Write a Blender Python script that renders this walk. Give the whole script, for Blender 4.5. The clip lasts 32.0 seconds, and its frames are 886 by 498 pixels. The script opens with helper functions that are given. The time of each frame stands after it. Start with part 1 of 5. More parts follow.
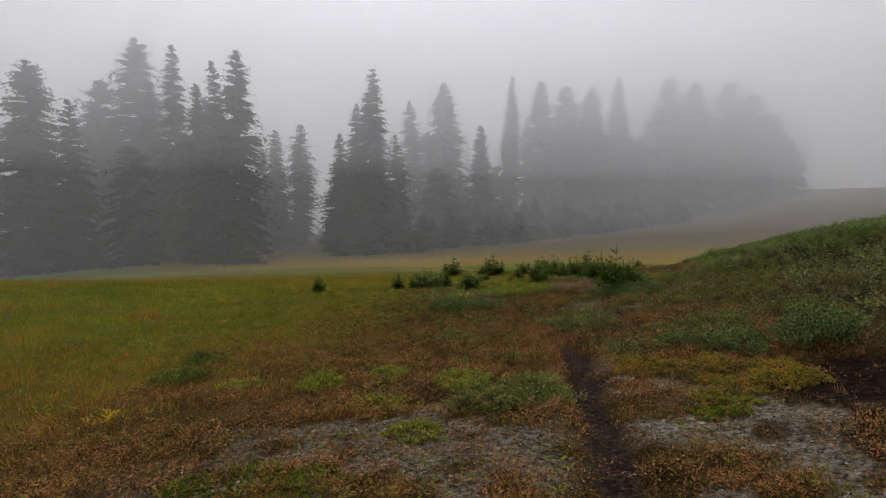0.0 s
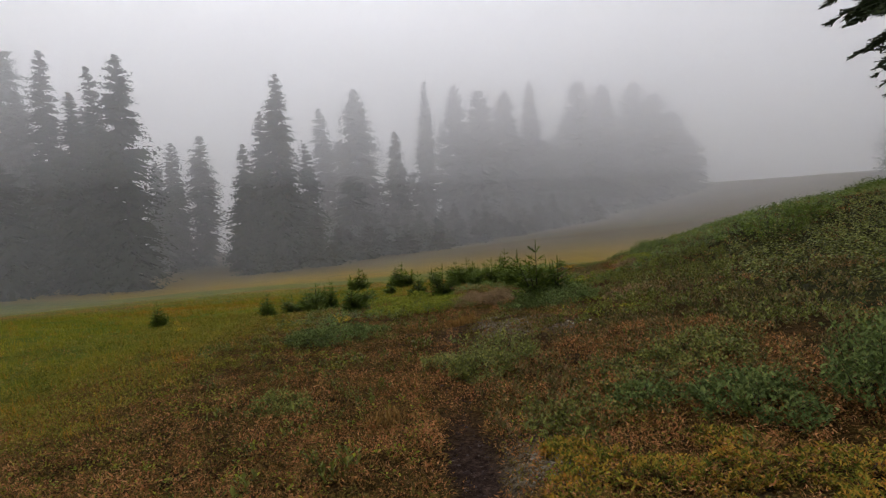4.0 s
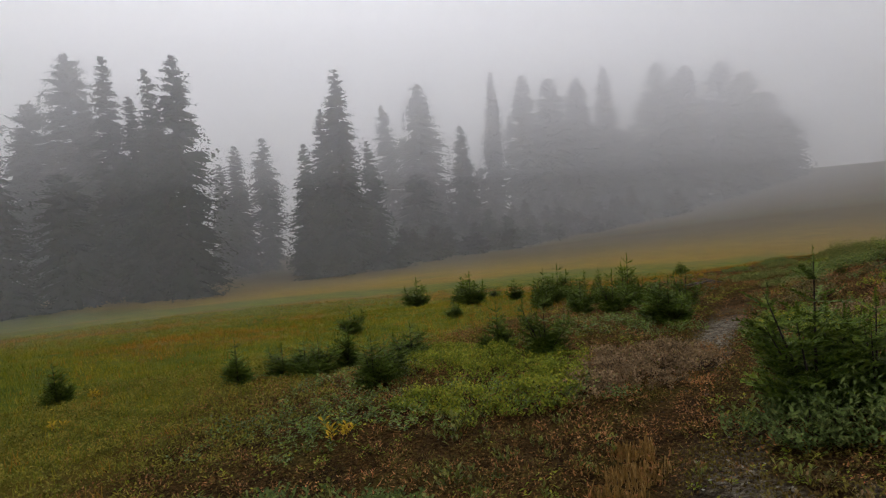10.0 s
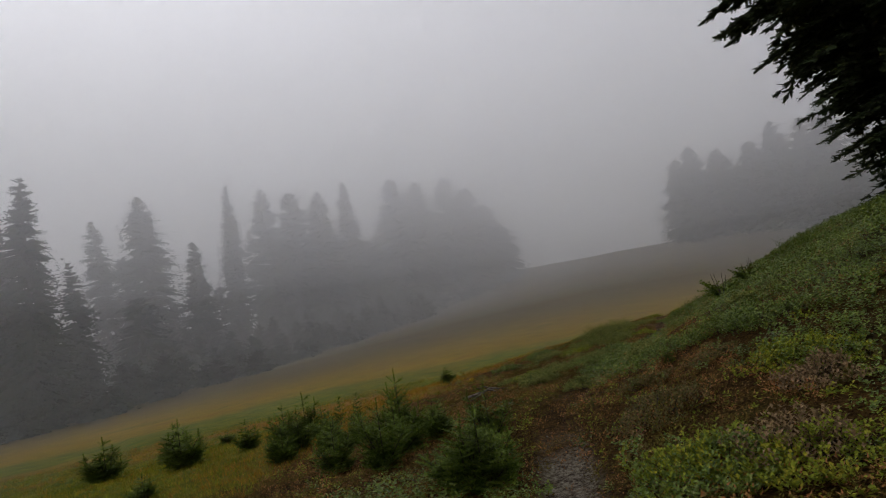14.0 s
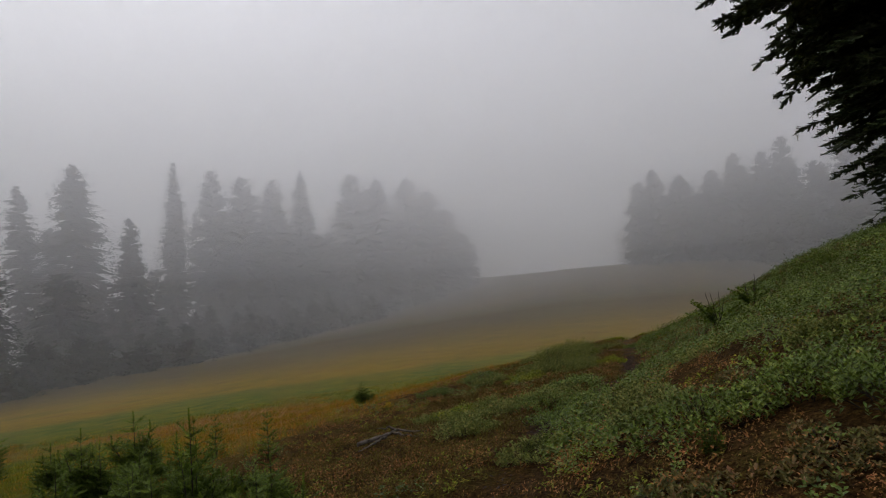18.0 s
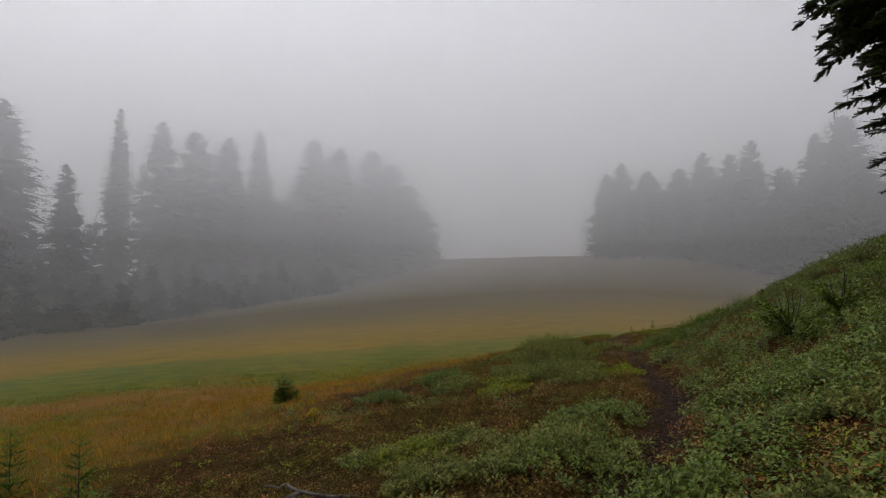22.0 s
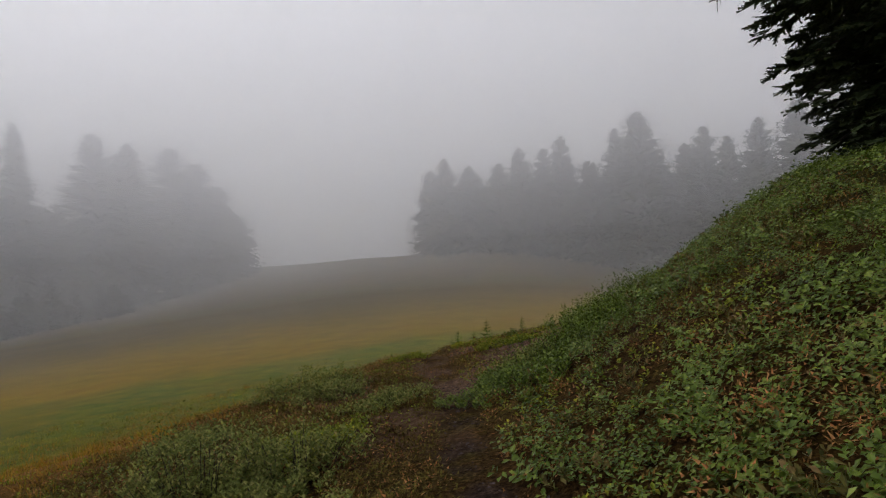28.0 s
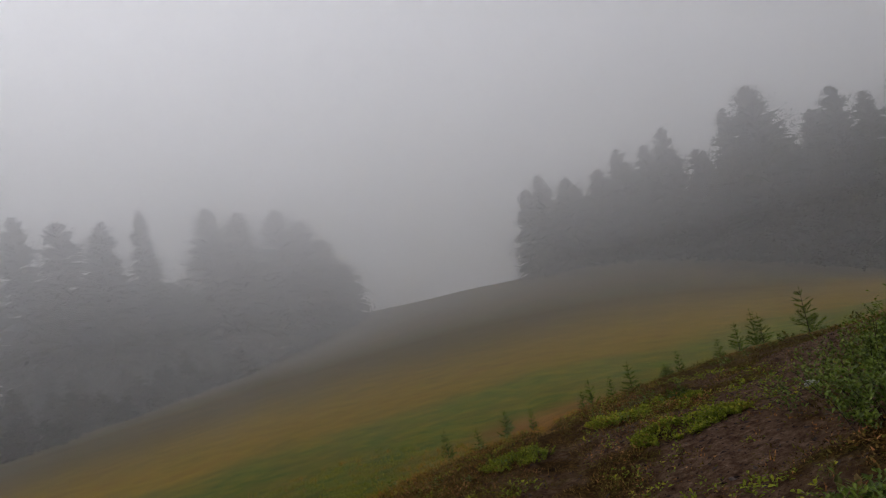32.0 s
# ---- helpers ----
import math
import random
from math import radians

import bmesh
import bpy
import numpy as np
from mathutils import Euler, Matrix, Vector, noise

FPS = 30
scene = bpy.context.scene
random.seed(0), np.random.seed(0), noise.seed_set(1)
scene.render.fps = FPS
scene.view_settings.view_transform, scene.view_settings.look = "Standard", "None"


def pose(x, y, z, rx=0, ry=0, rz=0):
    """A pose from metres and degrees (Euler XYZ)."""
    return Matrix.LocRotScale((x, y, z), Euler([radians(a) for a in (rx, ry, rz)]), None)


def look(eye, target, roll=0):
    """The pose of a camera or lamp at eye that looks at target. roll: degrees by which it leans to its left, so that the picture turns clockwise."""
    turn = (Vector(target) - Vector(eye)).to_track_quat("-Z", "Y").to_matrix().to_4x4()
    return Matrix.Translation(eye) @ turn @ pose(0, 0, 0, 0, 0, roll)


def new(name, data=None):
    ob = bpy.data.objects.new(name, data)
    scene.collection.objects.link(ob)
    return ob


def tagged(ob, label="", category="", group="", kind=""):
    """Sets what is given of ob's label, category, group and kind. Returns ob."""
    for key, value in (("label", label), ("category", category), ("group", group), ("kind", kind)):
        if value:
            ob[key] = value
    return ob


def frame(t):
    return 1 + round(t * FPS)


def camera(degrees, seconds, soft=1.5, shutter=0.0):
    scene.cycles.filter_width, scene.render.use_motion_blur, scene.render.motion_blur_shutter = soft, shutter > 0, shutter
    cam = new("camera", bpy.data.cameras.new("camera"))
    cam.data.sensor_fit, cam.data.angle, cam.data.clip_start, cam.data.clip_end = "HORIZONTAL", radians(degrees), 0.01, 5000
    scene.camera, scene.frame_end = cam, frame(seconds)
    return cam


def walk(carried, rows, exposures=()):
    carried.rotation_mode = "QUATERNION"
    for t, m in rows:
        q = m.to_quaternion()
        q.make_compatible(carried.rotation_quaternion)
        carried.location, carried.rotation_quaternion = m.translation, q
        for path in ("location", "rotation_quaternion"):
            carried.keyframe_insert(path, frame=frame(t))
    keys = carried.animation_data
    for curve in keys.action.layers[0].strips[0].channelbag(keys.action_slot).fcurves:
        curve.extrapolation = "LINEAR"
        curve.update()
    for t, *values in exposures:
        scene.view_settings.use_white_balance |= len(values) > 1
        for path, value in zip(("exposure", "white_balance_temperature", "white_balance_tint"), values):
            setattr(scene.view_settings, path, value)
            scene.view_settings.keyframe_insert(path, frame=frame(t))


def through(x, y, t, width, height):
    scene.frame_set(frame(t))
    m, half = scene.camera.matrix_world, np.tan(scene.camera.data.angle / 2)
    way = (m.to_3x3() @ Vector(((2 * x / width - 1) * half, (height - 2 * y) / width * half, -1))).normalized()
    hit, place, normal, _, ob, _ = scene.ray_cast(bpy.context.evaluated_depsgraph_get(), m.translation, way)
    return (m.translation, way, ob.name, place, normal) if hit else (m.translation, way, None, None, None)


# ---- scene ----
cam = camera(75.9, 32.0, 1.1)
PATH = [
    (0, (0.0, 0.0, 1.5), (-0.067, 1.989, 1.3), -0.1),
    (0.5, (0.221, 0.306, 1.467), (0.211, 2.291, 1.224), -1.9),
    (1, (0.342, 0.582, 1.439), (0.324, 2.558, 1.134), -2.1),
    (1.5, (0.383, 1.03, 1.389), (0.389, 3.013, 1.132), -2.5),
    (2, (0.445, 1.442, 1.359), (0.585, 3.428, 1.171), -1.6),
    (2.5, (0.604, 1.921, 1.285), (0.759, 3.908, 1.121), -2.1),
    (4.5, (1.068, 4.099, 1.045), (1.299, 6.078, 0.868), -3.1),
    (5, (1.158, 4.589, 1.103), (1.445, 6.562, 0.944), -2.5),
    (5.5, (1.37, 5.095, 1.134), (1.609, 7.077, 1.015), -2.9),
    (6, (1.433, 5.627, 0.988), (1.597, 7.615, 0.842), -3.3),
    (6.5, (1.389, 6.245, 0.991), (1.454, 8.233, 0.789), -2.6),
    (7, (1.42, 6.801, 0.892), (1.437, 8.79, 0.684), -2.6),
    (7.5, (1.444, 7.351, 0.895), (1.449, 9.341, 0.688), -3.0),
    (8, (1.411, 7.964, 0.918), (1.402, 9.953, 0.706), -3.7),
    (8.5, (1.39, 8.466, 0.789), (1.346, 10.454, 0.572), -4.7),
    (9, (1.35, 8.971, 0.801), (1.279, 10.958, 0.58), -5.1),
    (9.5, (1.242, 9.463, 0.706), (1.172, 11.452, 0.507), -5.0),
    (10, (1.244, 9.96, 0.736), (1.202, 11.953, 0.573), -4.5),
    (10.5, (1.287, 10.585, 0.703), (1.269, 12.582, 0.596), -5.0),
    (11, (1.277, 11.071, 0.608), (1.286, 13.069, 0.53), -5.7),
    (11.5, (1.277, 11.626, 0.617), (1.375, 13.623, 0.577), -6.4),
    (12, (1.421, 12.177, 0.51), (1.717, 14.155, 0.514), -6.6),
    (12.5, (1.623, 12.676, 0.501), (2.08, 14.623, 0.538), -6.1),
    (13, (1.819, 13.107, 0.445), (2.428, 15.01, 0.526), -6.2),
    (13.5, (2.052, 13.492, 0.355), (2.809, 15.34, 0.461), -8.0),
    (14, (2.262, 13.911, 0.43), (3.092, 15.726, 0.563), -9.1),
    (14.5, (2.447, 14.335, 0.323), (3.363, 16.106, 0.484), -7.5),
    (15, (2.654, 14.755, 0.443), (3.674, 16.468, 0.594), -4.5),
    (15.5, (3.016, 15.121, 0.459), (4.052, 16.823, 0.634), -6.1),
    (17.5, (4.261, 16.616, 0.304), (5.238, 18.356, 0.439), -4.9),
    (18, (4.546, 17.026, 0.176), (5.504, 18.777, 0.31), -4.3),
    (18.5, (4.776, 17.413, 0.178), (5.692, 19.188, 0.279), -3.8),
    (19, (5.026, 17.893, 0.12), (5.924, 19.678, 0.202), -3.2),
    (19.5, (5.208, 18.323, 0.066), (6.102, 20.11, 0.146), -2.6),
    (20, (5.354, 18.739, 0.089), (6.258, 20.521, 0.16), -1.9),
    (20.5, (5.611, 19.112, 0.045), (6.528, 20.889, 0.104), -1.6),
    (21, (5.87, 19.493, 0.048), (6.874, 21.223, 0.096), -0.7),
    (21.5, (6.062, 19.968, 0.039), (7.116, 21.667, 0.095), -0.1),
    (22, (6.307, 20.312, -0.025), (7.382, 21.997, 0.035), 0.1),
    (22.5, (6.639, 20.801, -0.031), (7.756, 22.459, 0.009), 0.8),
    (23, (6.961, 21.269, -0.08), (8.131, 22.891, -0.07), 1.4),
    (23.5, (7.318, 21.649, -0.137), (8.548, 23.226, -0.16), 2.3),
    (24, (7.8, 22.05, -0.124), (9.052, 23.609, -0.151), 2.3),
    (24.5, (8.26, 22.475, -0.204), (9.542, 24.011, -0.227), 2.3),
    (25, (8.642, 22.76, -0.152), (9.999, 24.229, -0.159), 1.8),
    (25.5, (9.129, 23.081, -0.086), (10.572, 24.466, -0.064), 0.9),
    (27.5, (12.018, 24.752, -0.554), (13.569, 26.013, -0.481), -2.5),
    (28, (12.449, 25.152, -0.549), (13.967, 26.454, -0.489), -3.4),
    (28.5, (12.891, 25.456, -0.571), (14.365, 26.806, -0.513), -4.2),
    (29, (13.252, 25.724, -0.542), (14.719, 27.082, -0.468), -4.4),
    (29.5, (13.708, 26.117, -0.513), (15.168, 27.48, -0.429), -4.9),
    (30, (14.123, 26.437, -0.549), (15.568, 27.817, -0.461), -5.3),
    (30.5, (14.518, 26.763, -0.533), (15.93, 28.176, -0.436), -6.6),
    (31, (14.868, 27.126, -0.522), (16.235, 28.581, -0.404), -8.4),
    (31.5, (15.154, 27.446, -0.515), (16.474, 28.94, -0.361), -9.6),
    (32, (15.502, 27.707, -0.373), (16.76, 29.25, -0.175), -11.2),
]
EXPOSURE = [(0, 0.12), (2, 0.2), (5, 0.16), (6, 0.06), (8, 0.1), (9, 0.05), (10, 0.1), (11, -0.06), (13, -0.38), (15, -0.4), (19, -0.18), (21, 0.0), (23, -0.1), (25, 0.2), (28, 0.0), (32, -0.36)]
walk(cam, [(t, look(eye, target, roll)) for t, eye, target, roll in PATH], EXPOSURE)
# light and fog
SKY, SKY_SAT, SUN = 0.245, 0.0, 0.6
CLOUD = (0.961, 0.965, 1.066)
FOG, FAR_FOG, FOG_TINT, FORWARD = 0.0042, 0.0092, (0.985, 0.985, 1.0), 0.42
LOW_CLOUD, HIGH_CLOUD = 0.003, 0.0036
scene.cycles.volume_bounces = 6

# ---------------------------------------------------------------- world, sun, fog light
world = bpy.data.worlds.new("overcast_sky")
scene.world = world
world.use_nodes = True
wn, wl = world.node_tree.nodes, world.node_tree.links
wn.clear()
sky = wn.new("ShaderNodeTexSky")
sky.sky_type = "NISHITA"
sky.sun_disc = False
sky.sun_elevation = radians(48)
sky.sun_rotation = radians(-25)
sky.altitude = 1500
sky.air_density, sky.dust_density, sky.ozone_density = 1.0, 6.0, 1.0
grey = wn.new("ShaderNodeHueSaturation")
grey.inputs["Saturation"].default_value = SKY_SAT
back = wn.new("ShaderNodeBackground")
back.inputs["Strength"].default_value = SKY
wout = wn.new("ShaderNodeOutputWorld")
wl.new(sky.outputs[0], grey.inputs["Color"])
cool = wn.new("ShaderNodeMix")
cool.data_type, cool.blend_type = "RGBA", "MULTIPLY"
cool.inputs["Factor"].default_value, cool.inputs["B"].default_value = 1.0, (*CLOUD, 1)
wl.new(grey.outputs[0], cool.inputs["A"])
wl.new(cool.outputs["Result"], back.inputs["Color"])
wl.new(back.outputs[0], wout.inputs["Surface"])

sun = new("sun", bpy.data.lights.new("sun", "SUN"))
sun.data.energy, sun.data.angle, sun.data.color = SUN, radians(40), (1.0, 0.97, 0.93)
sun.matrix_world = look((0, 0, 40), (12, -22, 0))


# ---------------------------------------------------------------- small helpers
def vnoise(x, y, size, seed=0):
    """Smooth value noise from 0 to 1 over arrays of metres."""
    x, y = np.asarray(x, float) / size + 1000.0, np.asarray(y, float) / size + 1000.0
    xi, yi = np.floor(x).astype(np.int64), np.floor(y).astype(np.int64)
    u, v = x - xi, y - yi
    u, v = u * u * (3 - 2 * u), v * v * (3 - 2 * v)

    def spot(i, j):
        n = (i * 374761393 + j * 668265263 + seed * 2147483647) & 0xFFFFFFFF
        n = ((n ^ (n >> 13)) * 1274126177) & 0xFFFFFFFF
        return ((n ^ (n >> 16)) & 0xFFFF) / 65535.0

    return (spot(xi, yi) * (1 - u) + spot(xi + 1, yi) * u) * (1 - v) + (spot(xi, yi + 1) * (1 - u) + spot(xi + 1, yi + 1) * u) * v


def fbm(x, y, size, seed=0):
    return 0.55 * vnoise(x, y, size, seed) + 0.3 * vnoise(x, y, size * 0.47, seed + 7) + 0.15 * vnoise(x, y, size * 0.21, seed + 13)


def step(a, b, v):
    s = np.clip((np.asarray(v, float) - a) / (b - a), 0, 1)
    return s * s * (3 - 2 * s)
# ---- terrain begins


# ---------------------------------------------------------------- the lie of the land
TRAIL = [(-2.0, -40.0), (0.2, -4.0), (0.75, 1.5), (1.25, 5.0), (1.55, 8.0), (1.75, 11.5), (2.3, 13.6), (4.2, 16.8), (6.3, 20.2), (9.0, 22.9), (12.55, 24.78), (14.6, 26.8), (17.4, 29.4), (24.0, 36.0), (60.0, 75.0)]


# the edge where the heath of the bench gives way to meadow
BROW = [(-3.6, -40.0), (-3.3, 0.0), (-2.9, 8.0), (-2.8, 13.0), (-1.0, 19.0), (3.2, 24.5), (6.8, 28.4), (10.6, 30.7), (15.5, 32.3), (19.5, 34.6), (24.0, 36.6), (28.0, 35.0), (31.0, 32.6), (80.0, 24.0)]


# worn ground where the trail rounds the spur
WORN = [(17.4, 29.4), (18.3, 29.95), (19.4, 29.95), (20.9, 30.3), (22.6, 30.6), (24.5, 31.0)]


def beside(x, y, line=TRAIL):
    """Signed distance from the trail's line (or another), right of it positive."""
    x, y = np.asarray(x, float), np.asarray(y, float)
    best, side = np.full(np.broadcast(x, y).shape, 1e9), np.ones(np.broadcast(x, y).shape)
    for (ax, ay), (bx, by) in zip(line, line[1:]):
        dx, dy = bx - ax, by - ay
        k = np.clip(((x - ax) * dx + (y - ay) * dy) / (dx * dx + dy * dy), 0, 1)
        ox, oy = x - ax - k * dx, y - ay - k * dy
        d = np.hypot(ox, oy)
        near = d < best
        best = np.where(near, d, best)
        side = np.where(near, np.where(ox * dy - oy * dx >= 0, 1.0, -1.0), side)
    return best * side


def terrain(x, y):
    x, y = np.asarray(x, float), np.asarray(y, float)
    d = beside(x, y)
    # the bench that carries the trail, and the bank right of it
    along = np.clip(y, -40, 60)
    bench = np.where(along < 0, -0.07 * along, -2.3 * (1 - np.exp(-np.clip(along, 0, None) / 22))) - 0.03 * np.clip(along - 27, 0, 3) - 0.13 * np.clip(along - 30, 0, None) - 0.13 * np.exp(-(((along - 27) / 4.5) ** 2))
    grow = 0.25 + 0.75 * step(8, 23, y)
    r = np.clip(d - 0.25, 0, None)
    bank = grow * (3.1 * (1 - np.exp(-((r / 5.0) ** 1.3))) + 0.04 * np.clip(r - 4, 0, 30))
    bank = bank * (1 - 0.9 * step(26.8, 30.3, y))
    left = np.clip(-d, 0, None)
    slope = -0.045 * np.clip(left, 0, 10) - 0.02 * left - 0.07 * np.clip(left, 0, 4) * step(17, 23, y) * (1 - step(28, 34, y))
    dip = -0.35 * np.exp(-(((x - 9.0) / 3.2) ** 2) - ((y - 14.5) / 3.4) ** 2)
    dip = dip - 0.2 * np.exp(-(((x - 18.2) / 1.6) ** 2) - ((y - 30.3) / 1.0) ** 2)
    dip = dip - 0.14 * step(20.5, 23.5, x) * step(30.5, 32.0, y) * (1 - step(36, 39, y)) - 0.16 * step(24.5, 28.5, x) * step(28.6, 30.4, y) * (1 - step(38, 43, y))
    dip = dip - (0.4 * step(27.5, 32, x) + 1.0 * step(31, 39, x)) * step(27.5, 30.5, y) * (1 - step(44, 52, y))
    near = bench + bank + slope + dip
    # the meadow: a shallow bowl that rises to a crest far off
    u, v = np.clip(x, -150, 190) / 50, (np.clip(y, -10, 230) - 20) / 50
    meadow = -2.05 - 1.41 * u - 6.22 * v - 2.22 * u * u + 5.12 * u * v + 1.33 * v * v + 2.17 * u * u * v - 1.92 * u * v * v
    meadow = np.clip(meadow, -13, None)
    meadow = meadow - 0.88 * np.clip(meadow - 2.1, 0, None)
    # it falls away behind the wood on the far side, and past the crest
    behind = (y - 97 - 0.52 * (x + 45)) * 0.887
    meadow = meadow - 0.35 * np.clip(behind - 26, 0, 70) * (1 - step(70, 105, x))
    past = (x - 108) * 0.6 + (y - 135) * 0.8
    meadow = meadow - 0.16 * np.clip(past - 25, 0, 200)
    w = np.maximum(step(4.0, 17.0, left), step(33, 43, y))
    w = np.maximum(w, step(45, 75, x) * step(5, 40, y))
    z = near * (1 - w) + meadow * w
    close = 1 - step(25, 70, np.abs(d))
    z = z + close * (0.22 * (fbm(x, y, 5.0, 3) - 0.5) + 0.07 * (fbm(x, y, 0.9, 5) - 0.5)) + (1 - close) * 0.9 * (fbm(x, y, 19.0, 9) - 0.5)
    # the trodden line lies a little lower
    wander = 0.12 * (vnoise(x, y, 1.7, 21) - 0.5)
    z = z - (0.07 + 0.05 * (1 - step(6, 9, y))) * (1 - step(0.15, 0.38, np.abs(d + wander)))
    # small hummocks of the heath
    z = z + 0.07 * (fbm(x, y, 0.34, 6) - 0.5) * step(0.2, 0.6, np.abs(d)) * (1 - step(6, 9, np.abs(d))) * (1 - step(30, 34, y))
    return z


# ---- terrain ends


# ---------------------------------------------------------------- materials
def material(name, rough=0.8, gloss=0.12):
    m = bpy.data.materials.new(name)
    m.use_nodes = True
    b = m.node_tree.nodes["Principled BSDF"]
    b.inputs["Roughness"].default_value = rough
    b.inputs["Specular IOR Level"].default_value = gloss
    return m, m.node_tree.nodes, m.node_tree.links, b


def ramp(nodes, stops):
    r = nodes.new("ShaderNodeValToRGB")
    e = r.color_ramp.elements
    e[0].position, e[0].color = stops[0][0], (*stops[0][1], 1)
    e[1].position, e[1].color = stops[-1][0], (*stops[-1][1], 1)
    for p, c in stops[1:-1]:
        q = e.new(p)
        q.color = (*c, 1)
    return r


def noise_node(nodes, links, size, detail=6, rough=0.6):
    g = nodes.new("ShaderNodeNewGeometry")
    n = nodes.new("ShaderNodeTexNoise")
    n.inputs["Scale"].default_value, n.inputs["Detail"].default_value, n.inputs["Roughness"].default_value = 1 / size, detail, rough
    links.new(g.outputs["Position"], n.inputs["Vector"])
    return n


def mixed(nodes, links, fac, a, b, kind="MIX"):
    m = nodes.new("ShaderNodeMix")
    m.data_type, m.blend_type = "RGBA", kind
    for socket, value in ((m.inputs["Factor"], fac), (m.inputs["A"], a), (m.inputs["B"], b)):
        if isinstance(value, (int, float)):
            socket.default_value = value
        elif isinstance(value, tuple):
            socket.default_value = (*value, 1)
        else:
            links.new(value, socket)
    return m.outputs["Result"]


def leaf_material(name, stops, rough=0.55, patch=0.5, tone=(0.55, 1.25), through=0.0, gloss=0.07):
    """Leaves: every leaf its own tint along the ramp, with broader patches over the ground."""
    m, nodes, links, b = material(name, rough, gloss)
    g = nodes.new("ShaderNodeNewGeometry")
    n = noise_node(nodes, links, patch, 3)
    tuft = noise_node(nodes, links, 0.14, 1)
    add = nodes.new("ShaderNodeMath")
    add.operation = "MULTIPLY_ADD"
    links.new(n.outputs["Fac"], add.inputs[0])
    add.inputs[1].default_value = 0.8
    both = nodes.new("ShaderNodeMath")
    both.operation = "MULTIPLY_ADD"
    links.new(tuft.outputs["Fac"], both.inputs[0])
    both.inputs[1].default_value = 0.55
    half = nodes.new("ShaderNodeMath")
    half.operation = "MULTIPLY_ADD"
    links.new(g.outputs["Random Per Island"], half.inputs[0])
    half.inputs[1].default_value, half.inputs[2].default_value = 0.5, -0.43
    links.new(half.outputs[0], both.inputs[2])
    links.new(both.outputs[0], add.inputs[2])
    r = ramp(nodes, stops)
    links.new(add.outputs[0], r.inputs["Fac"])
    fine = noise_node(nodes, links, 0.03, 4)
    rr = ramp(nodes, [(0.3, (tone[0],) * 3), (0.7, (tone[1],) * 3)])
    links.new(fine.outputs["Fac"], rr.inputs["Fac"])
    colour = mixed(nodes, links, 1.0, r.outputs["Color"], rr.outputs["Color"], "MULTIPLY")
    links.new(colour, b.inputs["Base Color"])
    if through:
        t = nodes.new("ShaderNodeBsdfTranslucent")
        links.new(colour, t.inputs["Color"])
        mix = nodes.new("ShaderNodeMixShader")
        mix.inputs["Fac"].default_value = through
        links.new(b.outputs[0], mix.inputs[1])
        links.new(t.outputs[0], mix.inputs[2])
        links.new(mix.outputs[0], nodes["Material Output"].inputs["Surface"])
    return m


